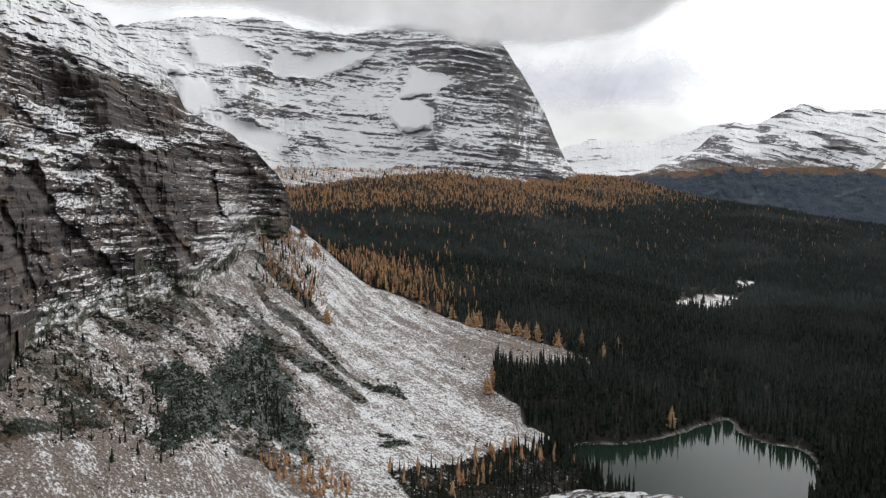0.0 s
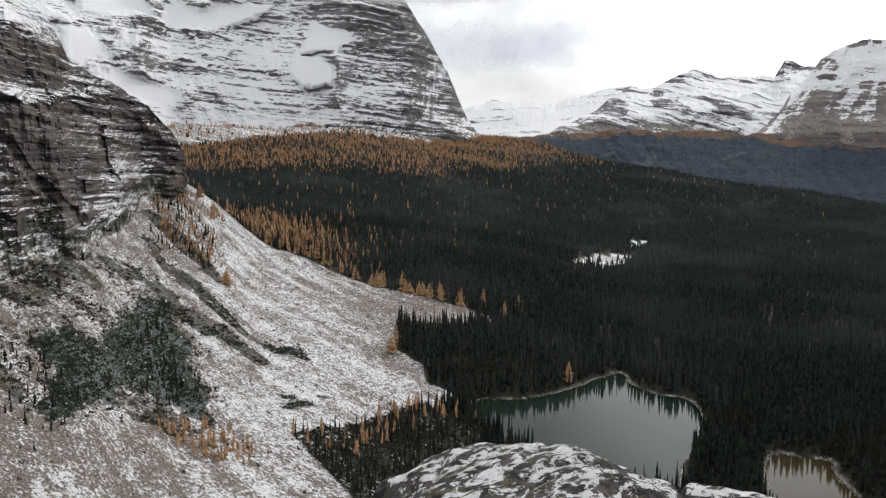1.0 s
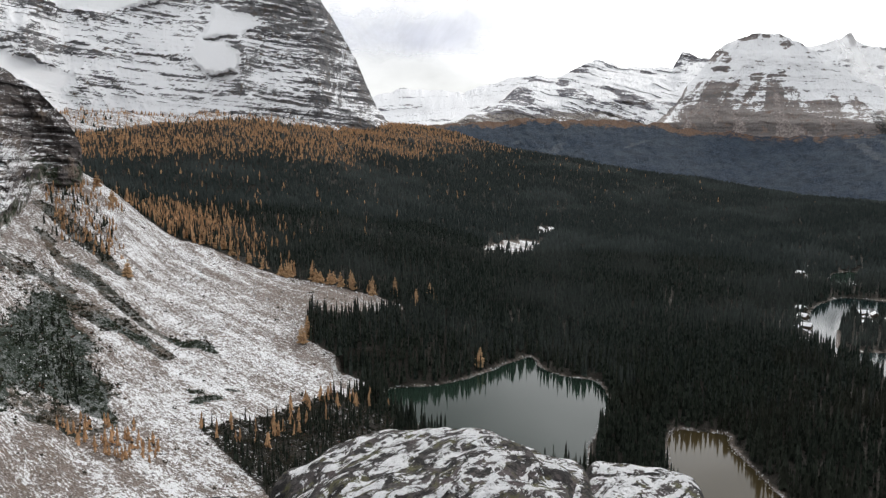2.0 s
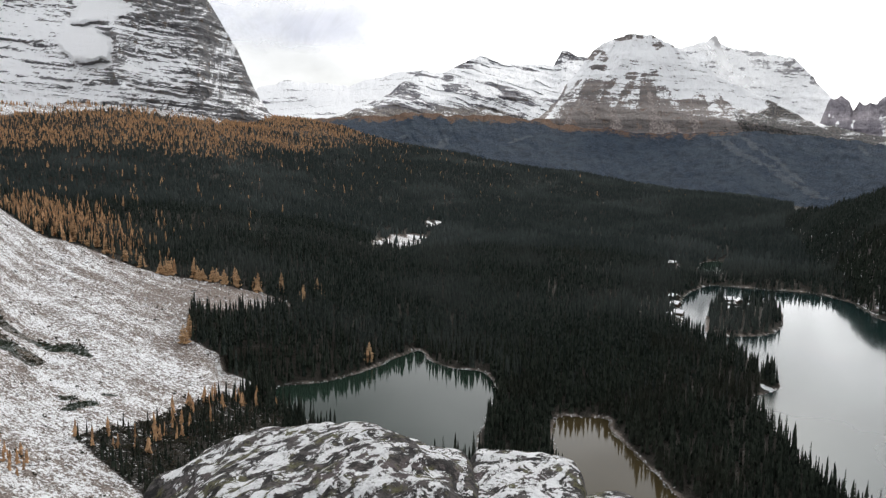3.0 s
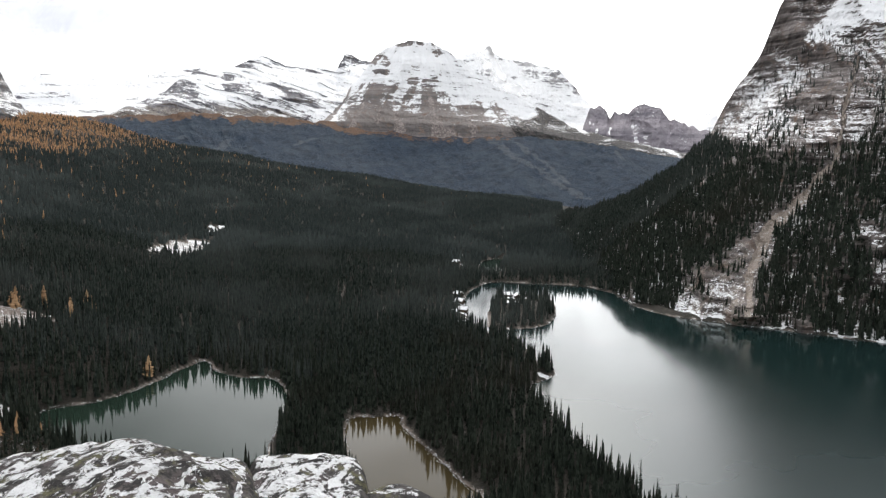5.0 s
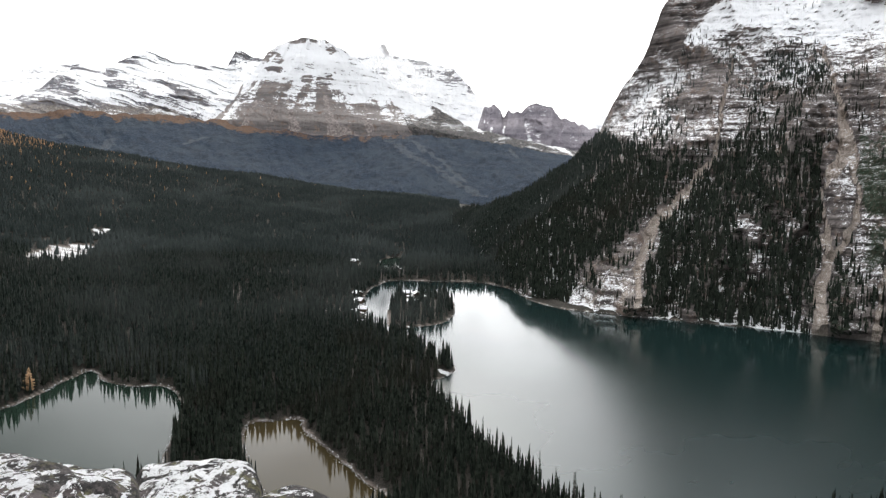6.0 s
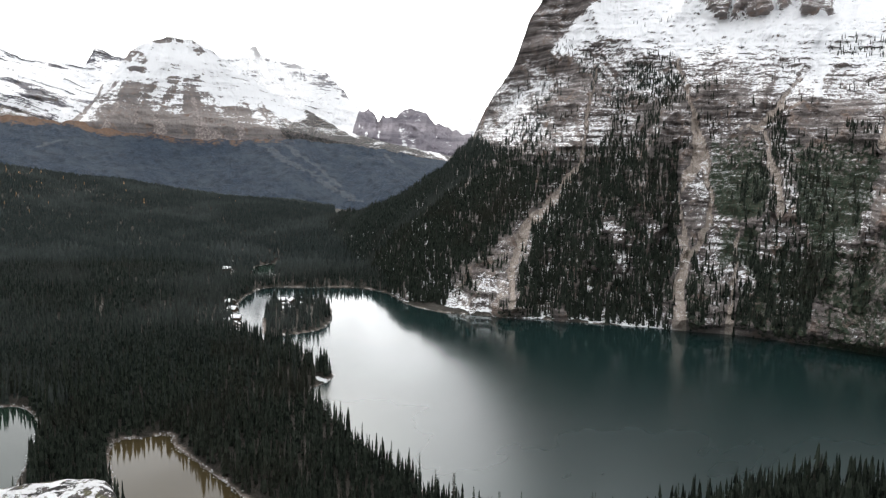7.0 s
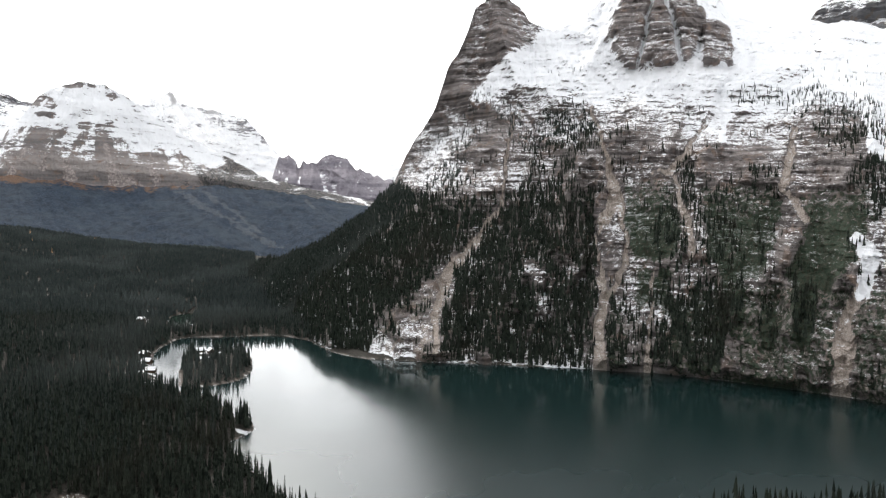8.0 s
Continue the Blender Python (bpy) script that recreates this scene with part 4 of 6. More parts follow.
def wall_shape(A, Rv, Z, rise, front):
    m = gully_mask(A, Z)
    Z = Z - 6 * m * front * smooth(0.02, 0.1, rise)
    t = tower(A, Z) * front
    Rv = Rv - t * (34 + 16 * (fbm(A / 0.9, Z / 60, 0, 4, 52, True) - 0.5))
    Rv = Rv - 22 * spire(A, Z) * front * (fbm(A / 1.1, Z / 55, 2, 5, 54, True) - 0.55)
    return Rv, Z


HEATH = [[(72.3, 216), (75.9, 214), (76.3, 160), (76.0, 122), (73.3, 110), (72.5, 150)], [(77.6, 205), (82.6, 205), (82.9, 170), (82.0, 112), (79.0, 100), (77.9, 150)],
         [(83.5, 195), (88.0, 200), (88.0, 132), (86.0, 100), (83.2, 105), (84.6, 160)], [(63.0, 160), (62.6, 125), (60.4, 84), (59.9, 96), (61.8, 128)], [(73.4, 100), (76.0, 105), (76.0, 62), (73.3, 66)]]


def heath_patches(A, Z):
    return wall_chart(A, Z).areas(HEATH)


def wall_woods(az, r, x, y, z):
    """How densely spruces stand on the wall."""
    c = wall_chart(az, z)
    patch = fbm(x / 70, y / 70, z / 110, 4, 71)
    top = np.interp(az, [47, 54.5, 55.6, 57, 60, 63.4, 65, 67, 70.4, 71], [400, 400, 225, 197, 192, 186, 192, 194, 200, 0])
    dense = smooth(top + 10, top - 10, z + 18 * patch)
    glade = c.tracks([[(65.6, 102, 7), (66.6, 92, 12), (67.0, 84, 6)], [(66.8, 66, 7), (67.0, 46, 9)], [(68.6, 105, 6), (70.0, 92, 9)]])
    dense = dense * (1 - 0.92 * glade)
    clump = smooth(-0.12, 0.12, fbm(x / 24, y / 24, z / 24, 3, 74))
    dense = np.maximum(dense, 0.85 * clump * c.area([(66.8, 340), (69.6, 345), (70.5, 290), (71.0, 240), (70.6, 190), (65.3, 190), (66.0, 250), (65.6, 275)]))
    for i, (a, h, wa, wh, much) in enumerate([(78.3, 48, 1.7, 46, 0.8), (76.4, 40, 0.7, 40, 0.8), (84.5, 85, 0.8, 45, 0.8), (88.1, 205, 1.2, 42, 0.9), (76.6, 208, 0.6, 38, 0.8), (72.3, 32, 0.8, 34, 0.7),
                                              (86.9, 285, 0.9, 42, 0.4), (81.5, 215, 1.0, 14, 0.7), (79.9, 78, 0.8, 36, 0.6), (82.3, 60, 0.6, 30, 0.4), (75.4, 28, 0.5, 24, 0.7)]):
        dense = np.maximum(dense, much * blob(az, z, a, h, wa, wh, 0, 60 + i))
    ledge = smooth(57.5, 59, az) * smooth(66, 63, az) * smooth(335, 290, z) * smooth(-0.1, 0.25, patch)
    sparse = smooth(70, 72, az) * smooth(365, 320, z) * smooth(205, 225, z) * smooth(-0.1, 0.3, patch)
    dense = np.maximum(dense, np.maximum(0.16 * sparse, 0.2 * ledge))
    dense = dense * (1 - 0.5 * smooth(0.1, 0.3, fbm(x / 26, y / 26, z / 30, 4, 73)))
    fan = c.area(FAN)
    dense = dense * (1 - fan) + 0.3 * fan * smooth(-0.15, 0.2, fbm(x / 30, y / 30, z / 30, 3, 75))
    return dense * (1 - 0.93 * c.areas(HEATH)) * (1 - c.tracks(GULLIES)) * (1 - c.tracks(CHUTES)) * (z > 1.0) * (1 - spire(az, z)) * (1 - tower(az, z))


def wall_pieces(A, Rv, X, Y, Z):
    c = wall_chart(A, Z)
    which = np.zeros(A.shape, int)
    which[Z > 355] = 1
    which[spire(A, Z) > 0.5] = 2
    which[tower(A, Z) > 0.5] = 3
    for i, line in enumerate(GULLIES):
        which[c.track(line) > 0.4] = 4 + i
    return which, ["forested_face", "snow_shoulder", "rock_spire", "rock_tower"] + ["scree_gully"] * len(GULLIES)


def wall_marks(A, Rv, X, Y, Z):
    c = wall_chart(A, Z)
    g = c.tracks(GULLIES)
    line = np.interp(A, [56, 60, 64, 68, 70, 72, 76, 79.7, 83, 86.5, 90], [345, 350, 364, 345, 335, 360, 345, 330, 318, 318, 280]) + 22 * fbm(A / 1.4, Z / 60, 1, 4, 53)
    snow = -0.02 + 0.9 * smooth(line - 24, line + 26, Z) + 0.16 * smooth(line - 90, line - 10, Z) * smooth(80, 77, A) - 0.12 * smooth(77, 80, A) + 0.1 * smooth(225, 205, Z) * smooth(74, 77, A) - 0.03 * smooth(240, 215, Z) * (A > 66)
    bare = np.maximum(tower(A, Z), spire(A, Z))
    snow = snow * (1 - bare) - 0.13 * bare
    band = smooth(190, 202, Z) * smooth(252, 240, Z) * smooth(66, 64, A)
    cliff = smooth(246, 258, Z) * smooth(350, 325, Z) * smooth(65.5, 64, A)
    snow = snow + 0.08 * band - 0.03 * cliff * (1 - bare) + 1.3 * c.tracks(CHUTES)
    snow = snow - 0.2 * smooth(0.05, 0.35, fbm(X / 60, Y / 60, Z / 60, 3, 57)) * (Z < line) - 0.12 * g
    heath = c.areas(HEATH)
    woods = wall_woods(A, Rv, X, Y, Z)
    rubble = smooth(78.5, 81, A) * smooth(112, 92, Z)
    fan = c.area(FAN)
    plants = 0.44 * heath + 0.4 * woods + 0.26 * smooth(215, 150, Z) * (A > 71) + 0.26 * rubble + 0.3 * fan - 1.2 * c.tracks(CHUTES)
    return {"snow": snow + 0.4 * smooth(6, 1.5, Z + 3 * fbm(X / 9, Y / 9, 0, 3, 41)) - 0.12 * woods - 0.1 * heath - 0.08 * fan, "scree": np.maximum(g, np.maximum(0.42 * rubble, 0.4 * fan)), "plants": np.clip(plants - 1.3 * g, 0, 1)}


build_ground()
massif("cliff_mountain", [
    [(-60, 360, 90), (-45, 380, 95), (-29.8, 410, 96), (-24.8, 470, 94), (-19.4, 550, 96), (-17.5, 590, 104), (-15.6, 650, 118), (-14.8, 708, 146), (-14.0, 768, 172), (-12.8, 800, 174), (-11.0, 815, 164)],
    [(-60, 420, 160), (-45, 440, 165), (-29.8, 460, 160), (-24.8, 525, 160), (-19.4, 605, 158), (-17.5, 635, 165), (-15.6, 685, 165), (-14.8, 728, 182), (-14.0, 775, 190), (-12.8, 804, 186), (-11.0, 818, 172)],
    [(-60, 520, 250), (-45, 540, 255), (-29.8, 560, 250), (-24.8, 605, 248), (-19.4, 675, 230), (-17.5, 705, 218), (-15.6, 735, 210), (-14.8, 758, 206), (-14.0, 784, 204), (-12.8, 809, 196), (-11.0, 822, 178)],
    [(-60, 570, 300), (-45, 590, 305), (-29.8, 605, 300), (-24.8, 650, 300), (-20.5, 705, 285), (-19.0, 725, 262), (-17.5, 735, 242), (-15.6, 762, 232), (-14.0, 797, 221), (-13.4, 806, 216), (-11.0, 824, 179)],
    [(-60, 640, 380), (-40, 680, 385), (-28.9, 700, 362), (-25.8, 730, 348), (-22.8, 750, 335), (-20.2, 755, 308), (-19, 760, 292), (-18.1, 765, 268), (-16.3, 790, 257), (-13.4, 818, 236), (-11.9, 821, 208), (-11.0, 825, 180)],
], (-50, -11.0), 480, 330, CLIFF, "dark layered cliff mountain dusted with snow above a scree slope", cliff_marks, 3, 9.0, (60, 62), (2.6, 1.5), (10, 3.2), 0.06, (200, 150), cliff_shape, 0.05, pieces=cliff_pieces, sink=35, jointed=((13, 9, 6.5), (5.5, 3.6, 3.4), (2.6, 1.8, 1.7)))
massif("banded_mountain", [
    [(-26, 1850, 260), (-18, 1900, 250), (-11.5, 2020, 190), (-5.5, 2070, 190), (0.7, 2120, 190), (4.8, 2170, 170), (9.6, 2270, 130)],
    [(-26, 2100, 400), (-18, 2100, 410), (-11.5, 2180, 330), (-5.5, 2180, 320), (0.7, 2200, 350), (4.8, 2250, 330), (9.6, 2300, 225)],
    [(-26, 2450, 600), (-18, 2400, 600), (-11.5, 2430, 545), (-5.5, 2430, 545), (0.7, 2400, 560), (4.8, 2420, 460), (9.6, 2360, 235)],
    [(-30, 2700, 700), (-23.2, 2700, 722), (-17.8, 2700, 784), (-12.5, 2650, 782), (-9, 2600, 720), (-5.8, 2600, 726), (-0.9, 2600, 780), (2.0, 2550, 780), (3.2, 2550, 730), (4.8, 2550, 650), (6.4, 2550, 538), (7.6, 2500, 422), (8.8, 2450, 312), (10.0, 2400, 238)],
], (-27, 10.0), 440, 300, BACK, "tall banded grey mountain with snowfields on its ledges", back_marks, 21, 10.0, (240, 160), (5, 2), (24, 5), 0.10, (500, 400), back_shape, pieces=back_pieces, calm=fields, wave=0.3, jointed=((70, 11, 4), (26, 5.5, 2.4)))
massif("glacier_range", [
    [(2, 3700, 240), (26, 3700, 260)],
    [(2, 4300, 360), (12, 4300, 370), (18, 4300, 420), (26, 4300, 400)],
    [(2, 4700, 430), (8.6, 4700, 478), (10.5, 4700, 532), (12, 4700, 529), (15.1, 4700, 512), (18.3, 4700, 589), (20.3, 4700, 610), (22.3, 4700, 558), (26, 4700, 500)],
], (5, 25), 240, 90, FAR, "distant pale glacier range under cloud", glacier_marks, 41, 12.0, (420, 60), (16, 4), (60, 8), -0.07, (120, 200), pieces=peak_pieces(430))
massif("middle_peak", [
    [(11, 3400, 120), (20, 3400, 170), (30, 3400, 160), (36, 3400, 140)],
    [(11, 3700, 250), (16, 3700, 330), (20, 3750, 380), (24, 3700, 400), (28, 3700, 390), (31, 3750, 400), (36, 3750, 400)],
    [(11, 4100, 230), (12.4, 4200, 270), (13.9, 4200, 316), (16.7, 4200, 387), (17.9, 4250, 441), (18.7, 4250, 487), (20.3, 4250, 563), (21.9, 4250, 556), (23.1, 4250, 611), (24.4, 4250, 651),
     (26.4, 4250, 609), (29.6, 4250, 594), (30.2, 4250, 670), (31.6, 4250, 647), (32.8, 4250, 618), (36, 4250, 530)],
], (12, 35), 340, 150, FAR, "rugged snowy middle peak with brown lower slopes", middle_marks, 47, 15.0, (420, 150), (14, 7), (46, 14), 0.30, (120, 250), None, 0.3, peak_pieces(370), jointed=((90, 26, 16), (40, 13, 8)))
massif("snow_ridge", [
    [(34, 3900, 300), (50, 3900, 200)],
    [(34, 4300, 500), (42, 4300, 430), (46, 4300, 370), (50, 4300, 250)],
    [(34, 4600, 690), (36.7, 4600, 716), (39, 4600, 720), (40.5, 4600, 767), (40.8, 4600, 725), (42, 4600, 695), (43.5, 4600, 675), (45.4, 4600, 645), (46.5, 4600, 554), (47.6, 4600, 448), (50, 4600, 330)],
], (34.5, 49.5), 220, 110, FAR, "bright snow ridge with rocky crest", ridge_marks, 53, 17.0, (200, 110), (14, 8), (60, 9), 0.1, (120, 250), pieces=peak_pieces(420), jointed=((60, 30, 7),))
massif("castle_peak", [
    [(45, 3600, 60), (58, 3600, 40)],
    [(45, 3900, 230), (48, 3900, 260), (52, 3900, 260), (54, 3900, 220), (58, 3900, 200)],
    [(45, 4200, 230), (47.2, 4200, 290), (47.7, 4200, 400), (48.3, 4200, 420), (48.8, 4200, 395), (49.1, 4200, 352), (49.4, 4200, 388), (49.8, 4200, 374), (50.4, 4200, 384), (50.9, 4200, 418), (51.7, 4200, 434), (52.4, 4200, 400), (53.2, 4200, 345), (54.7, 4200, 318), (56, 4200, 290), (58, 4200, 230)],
], (45.5, 57), 200, 110, CASTLE, "castle-like rock peak beyond the valley, paled for haze", castle_marks, 57, 12.0, (150, 130), (10, 6), (40, 10), 0.05, (100, 200), castle_shape, 0.3, peak_pieces(330))
massif("valley_head_peak", [
    [(50, 4300, 200), (60, 4300, 200)],
    [(50, 4700, 280), (53.6, 4700, 324), (54.8, 4700, 376), (55.6, 4700, 412), (56.2, 4700, 401), (56.9, 4700, 350), (60, 4700, 290)],
], (51, 60), 120, 60, FAR, "far white snow peak at the valley head", snow_above(200, 300, 0.7, 0.3), 59, 9.0, (200, 60), (12, 6), (50, 25), 0.1, (100, 200))
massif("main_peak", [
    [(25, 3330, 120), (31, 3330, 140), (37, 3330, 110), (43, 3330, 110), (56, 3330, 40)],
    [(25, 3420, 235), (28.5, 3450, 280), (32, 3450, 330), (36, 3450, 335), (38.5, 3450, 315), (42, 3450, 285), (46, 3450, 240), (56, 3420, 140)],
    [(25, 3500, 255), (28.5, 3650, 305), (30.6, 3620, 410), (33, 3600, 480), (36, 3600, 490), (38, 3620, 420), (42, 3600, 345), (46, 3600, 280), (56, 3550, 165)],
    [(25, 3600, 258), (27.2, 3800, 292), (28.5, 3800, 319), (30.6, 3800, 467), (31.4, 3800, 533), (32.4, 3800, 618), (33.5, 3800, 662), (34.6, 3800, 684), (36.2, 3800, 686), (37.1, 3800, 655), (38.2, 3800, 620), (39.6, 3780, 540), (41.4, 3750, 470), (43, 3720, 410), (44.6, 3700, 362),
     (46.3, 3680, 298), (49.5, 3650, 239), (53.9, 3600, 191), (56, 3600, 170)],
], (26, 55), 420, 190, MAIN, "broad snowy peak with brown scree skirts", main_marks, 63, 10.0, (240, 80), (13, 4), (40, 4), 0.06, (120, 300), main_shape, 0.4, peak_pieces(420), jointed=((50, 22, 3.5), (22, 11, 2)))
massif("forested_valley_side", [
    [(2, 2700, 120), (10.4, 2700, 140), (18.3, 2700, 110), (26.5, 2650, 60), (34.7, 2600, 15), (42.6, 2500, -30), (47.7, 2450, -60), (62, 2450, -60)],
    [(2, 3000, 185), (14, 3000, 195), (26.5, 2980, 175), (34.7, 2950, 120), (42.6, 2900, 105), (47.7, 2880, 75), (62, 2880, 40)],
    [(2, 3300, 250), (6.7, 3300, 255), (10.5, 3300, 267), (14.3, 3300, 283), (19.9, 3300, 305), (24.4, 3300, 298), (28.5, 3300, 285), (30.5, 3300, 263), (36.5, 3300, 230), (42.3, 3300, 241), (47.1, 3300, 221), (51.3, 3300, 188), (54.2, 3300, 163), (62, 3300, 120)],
], (4, 61), 420, 110, FARWOODS, "forested valley side in painted haze blue, with a rusty larch belt", woods_marks, 71, 11.0, (320, 150), (6, 2.5), (60, 6), 0.0, (200, 60), pieces=side_pieces)
massif("lake_wall_mountain", [
    [(40, 2300, -10), (45, 1750, -8), (47.3, 1200, -6), (49.9, 1012, -4), (51.2, 944, -4), (53.4, 897, -4), (56.5, 878, -4), (61.5, 868, -4), (66.2, 860, -4), (75.5, 862, -4), (80.3, 850, -4), (85, 835, -4), (90, 821, -4), (100, 795, -4), (115, 735, -4)],
    [(40, 2320, 5), (45, 1770, 15), (47.3, 1400, 35), (49.9, 1250, 60), (51.2, 1200, 75), (54.4, 1140, 95), (58.5, 1080, 120), (63.5, 1030, 125), (68.3, 1000, 130), (74.2, 990, 140), (79.9, 970, 140), (85.1, 940, 135), (89, 910, 130), (115, 830, 130)],
    [(40, 2330, 10), (45, 1780, 25), (47.6, 1560, 55), (50.4, 1400, 92), (54.4, 1300, 145), (58.5, 1220, 200), (63.5, 1150, 225), (68.3, 1130, 240), (74.2, 1120, 255), (79.9, 1100, 250), (85.1, 1060, 240), (89, 1020, 225), (115, 930, 220)],
    [(40, 2340, 12), (45, 1790, 30), (47.6, 1620, 55), (50.4, 1500, 91), (53.6, 1420, 144), (56.9, 1360, 222), (59.3, 1345, 290), (63.4, 1310, 330), (68.2, 1310, 360), (74.1, 1300, 355), (79.7, 1290, 360), (84.9, 1280, 345), (88.8, 1240, 300), (115, 1150, 300)],
    [(40, 2350, 14), (45.2, 1800, 36), (47.6, 1650, 61), (50.4, 1550, 96), (53.6, 1480, 149), (56, 1430, 219), (57.2, 1410, 280), (58.75, 1410, 351), (59.75, 1420, 412), (60.95, 1430, 475), (61.7, 1440, 537), (63.2, 1450, 560),
     (64.7, 1460, 549), (65.7, 1480, 515), (67.3, 1500, 496), (68.1, 1530, 515), (69.1, 1550, 530), (70.4, 1560, 568), (71.9, 1570, 623), (75.7, 1580, 640), (78.4, 1590, 569), (79.1, 1640, 553), (83.7, 1750, 556), (88.5, 1750, 526), (115, 1700, 560)],
], (43, 112), 580, 320, WALL, "steep snowy brown mountain with gullies rising from the lake", wall_marks, 61, 13.0, (90, 95), (2.6, 1.6), (11, 2.4), 0.05, (300, 300), wall_shape, 0.035, wall_pieces, calm=lambda A, Z: 0.4 * heath_patches(A, Z), jointed=((22, 8, 5.0), (9, 4, 2.6), (4, 2.2, 1.3)))
massif("hidden_peak", [
    [(78, 2500, 200), (105, 2500, 200)],
    [(78, 2800, 600), (84, 2850, 650), (90, 2850, 700), (105, 2850, 700)],
    [(78, 3000, 640), (83, 3000, 720), (84.1, 3000, 813), (84.7, 3000, 868), (86.3, 3000, 915), (88.4, 3000, 921), (95, 3000, 900), (105, 3000, 800)],
], (80, 104), 160, 90, BACK, "blue-grey snowy peak far behind the wall mountain", None, 81, 12.0, (150, 180), (10, 9), (46, 26), 0.05)


# ---- low cloud on the banded mountain ----
def cloud_material(name, tones):
    k = Mat(name)
    n = k.noise(0.0022, 7.0, 0.6, None, 0.5)
    a = k.math("ADD", k.attr("dense"), k.math("MULTIPLY", k.math("SUBTRACT", n, 0.5), 1.1))
    col = k.mix(k.ramp(n, 0.35, 0.65), *tones)
    m = k.done(col, 1.0, 0.0)
    thin, both, clear, out = [k.t.nodes.new("ShaderNode" + q) for q in ("BsdfTranslucent", "MixShader", "BsdfTransparent", "MixShader")]
    k.put(thin.inputs["Color"], col)
    both.inputs[0].default_value = 0.6
    k.b.inputs["Alpha"].default_value = 1.0
    k.t.links.new(k.b.outputs[0], both.inputs[1])
    k.t.links.new(thin.outputs[0], both.inputs[2])
    k.put(out.inputs[0], k.ramp(a, 0.15, 0.85))
    k.t.links.new(clear.outputs[0], out.inputs[1])
    k.t.links.new(both.outputs[0], out.inputs[2])
    k.t.links.new(out.outputs[0], k.t.nodes["Material Output"].inputs["Surface"])
    return m


def build_cloud():
    az, up = np.meshgrid(np.linspace(-40, 24, 130), np.linspace(0, 1, 40))
    low = np.interp(az, [-40, -19, -13, -9, -3, 3, 7, 13, 19, 24], [715, 695, 700, 665, 650, 600, 600, 640, 710, 790])
    r = 2250 - 900 * up ** 1.3 + 60 * fbm(az / 5, up * 3, 0, 4, 90)
    z = low - 45 + 420 * up * (1 - 0.25 * up) + 25 * fbm(az / 4, up * 4, 3, 4, 92)
    x, y = polar(az, r)
    dense = smooth(0.0, 0.22, up) * smooth(24, 14, az) * smooth(-40, -32, az) * smooth(1.0, 0.7, up)
    tagged(sheet("cloud", x, y, z, cloud_material("grey_cloud", ((0.62, 0.63, 0.65), (0.84, 0.84, 0.86))), {"dense": dense * 1.15 - 0.1}), "low grey cloud bank wrapped round the mountain top", "cloud", kind="backdrop")

    az, up = np.meshgrid(np.linspace(2, 26, 70), np.linspace(0, 1, 40))
    x, y = polar(az, 4840 + 30 * fbm(az / 4, up * 3, 0, 4, 94))
    z = 600 + 560 * up
    dense = 1.0 * smooth(0.0, 0.35, up) * smooth(1.0, 0.5, up) * smooth(2, 6, az) * smooth(22, 14, az) + 0.75 * fbm(az / 4, up * 2.2, 0, 5, 96)
    tagged(sheet("cloud", x, y, z, THIN_CLOUD, {"dense": 0.62 * dense - 0.04}), "thin lilac-grey cloud drifting beyond the mountain", "cloud", kind="backdrop")


def build_veil():
    """A sheet of thin mist, added to stand for the haze and glow that dissolve the crest of the snow ridge."""
    az, up = np.meshgrid(np.linspace(33, 58, 80), np.linspace(0, 1, 40))
    x, y = polar(az, 3860 - 20 * up)
    z = 200 + 680 * up
    dense = 0.4 * smooth(0.0, 0.55, up + 0.02 * (az - 44)) * smooth(33, 40, az) * smooth(58, 50, az)
    tagged(sheet("cloud", x, y, z, cloud_material("bright_mist", ((0.9, 0.9, 0.9), (0.95, 0.95, 0.95))), {"dense": dense}), "thin bright mist drifting over the snow ridge", "cloud", kind="backdrop")


THIN_CLOUD = cloud_material("thin_cloud", ((0.50, 0.52, 0.60), (0.66, 0.68, 0.75)))
build_cloud()
build_veil()


# ---- water ----
def lake(name, poly, material, label, hole=None):
    bm = bmesh.new()
    face = bm.faces.new([bm.verts.new((x, y, 0.0)) for x, y in poly])
    if face.normal.z < 0 or sum(poly[i - 1][0] * poly[i][1] - poly[i][0] * poly[i - 1][1] for i in range(len(poly))) < 0:
        face.normal_flip()
    for thick in (3.0, 4.0, 6.0):
        bmesh.ops.inset_region(bm, faces=[max(bm.faces, key=lambda f: f.calc_area())], thickness=thick, use_even_offset=False)
    bmesh.ops.triangulate(bm, faces=bm.faces[:])
    me = bpy.data.meshes.new(name)
    bm.to_mesh(me)
    bm.free()
    co = np.array([v.co[:] for v in me.vertices])
    d = edge_distance(co[:, 0], co[:, 1], poly)
    if hole:
        d = np.minimum(d, edge_distance(co[:, 0], co[:, 1], hole))
    layer = me.attributes.new("edge", "FLOAT", "POINT")
    layer.data.foreach_set("value", (1 - smooth(0, 12, d)).astype(np.float32))
    me.materials.append(material)
    return tagged(new(name, me), label, "lake", kind="structure")


lake("water_small_lake", MARY, LAKE_SMALL, "still grey-green small lake with snowy shores")
lake("water_pond", POND, LAKE_BROWN, "brown-green shallow pond among spruces")
lake("water_big_lake", OHARA, LAKE_BIG, "deep teal mountain lake mirroring the bright sky", ISLAND)
lake("water_outlet", OUTLET, LAKE_SMALL, "small outlet pond beyond the big lake")


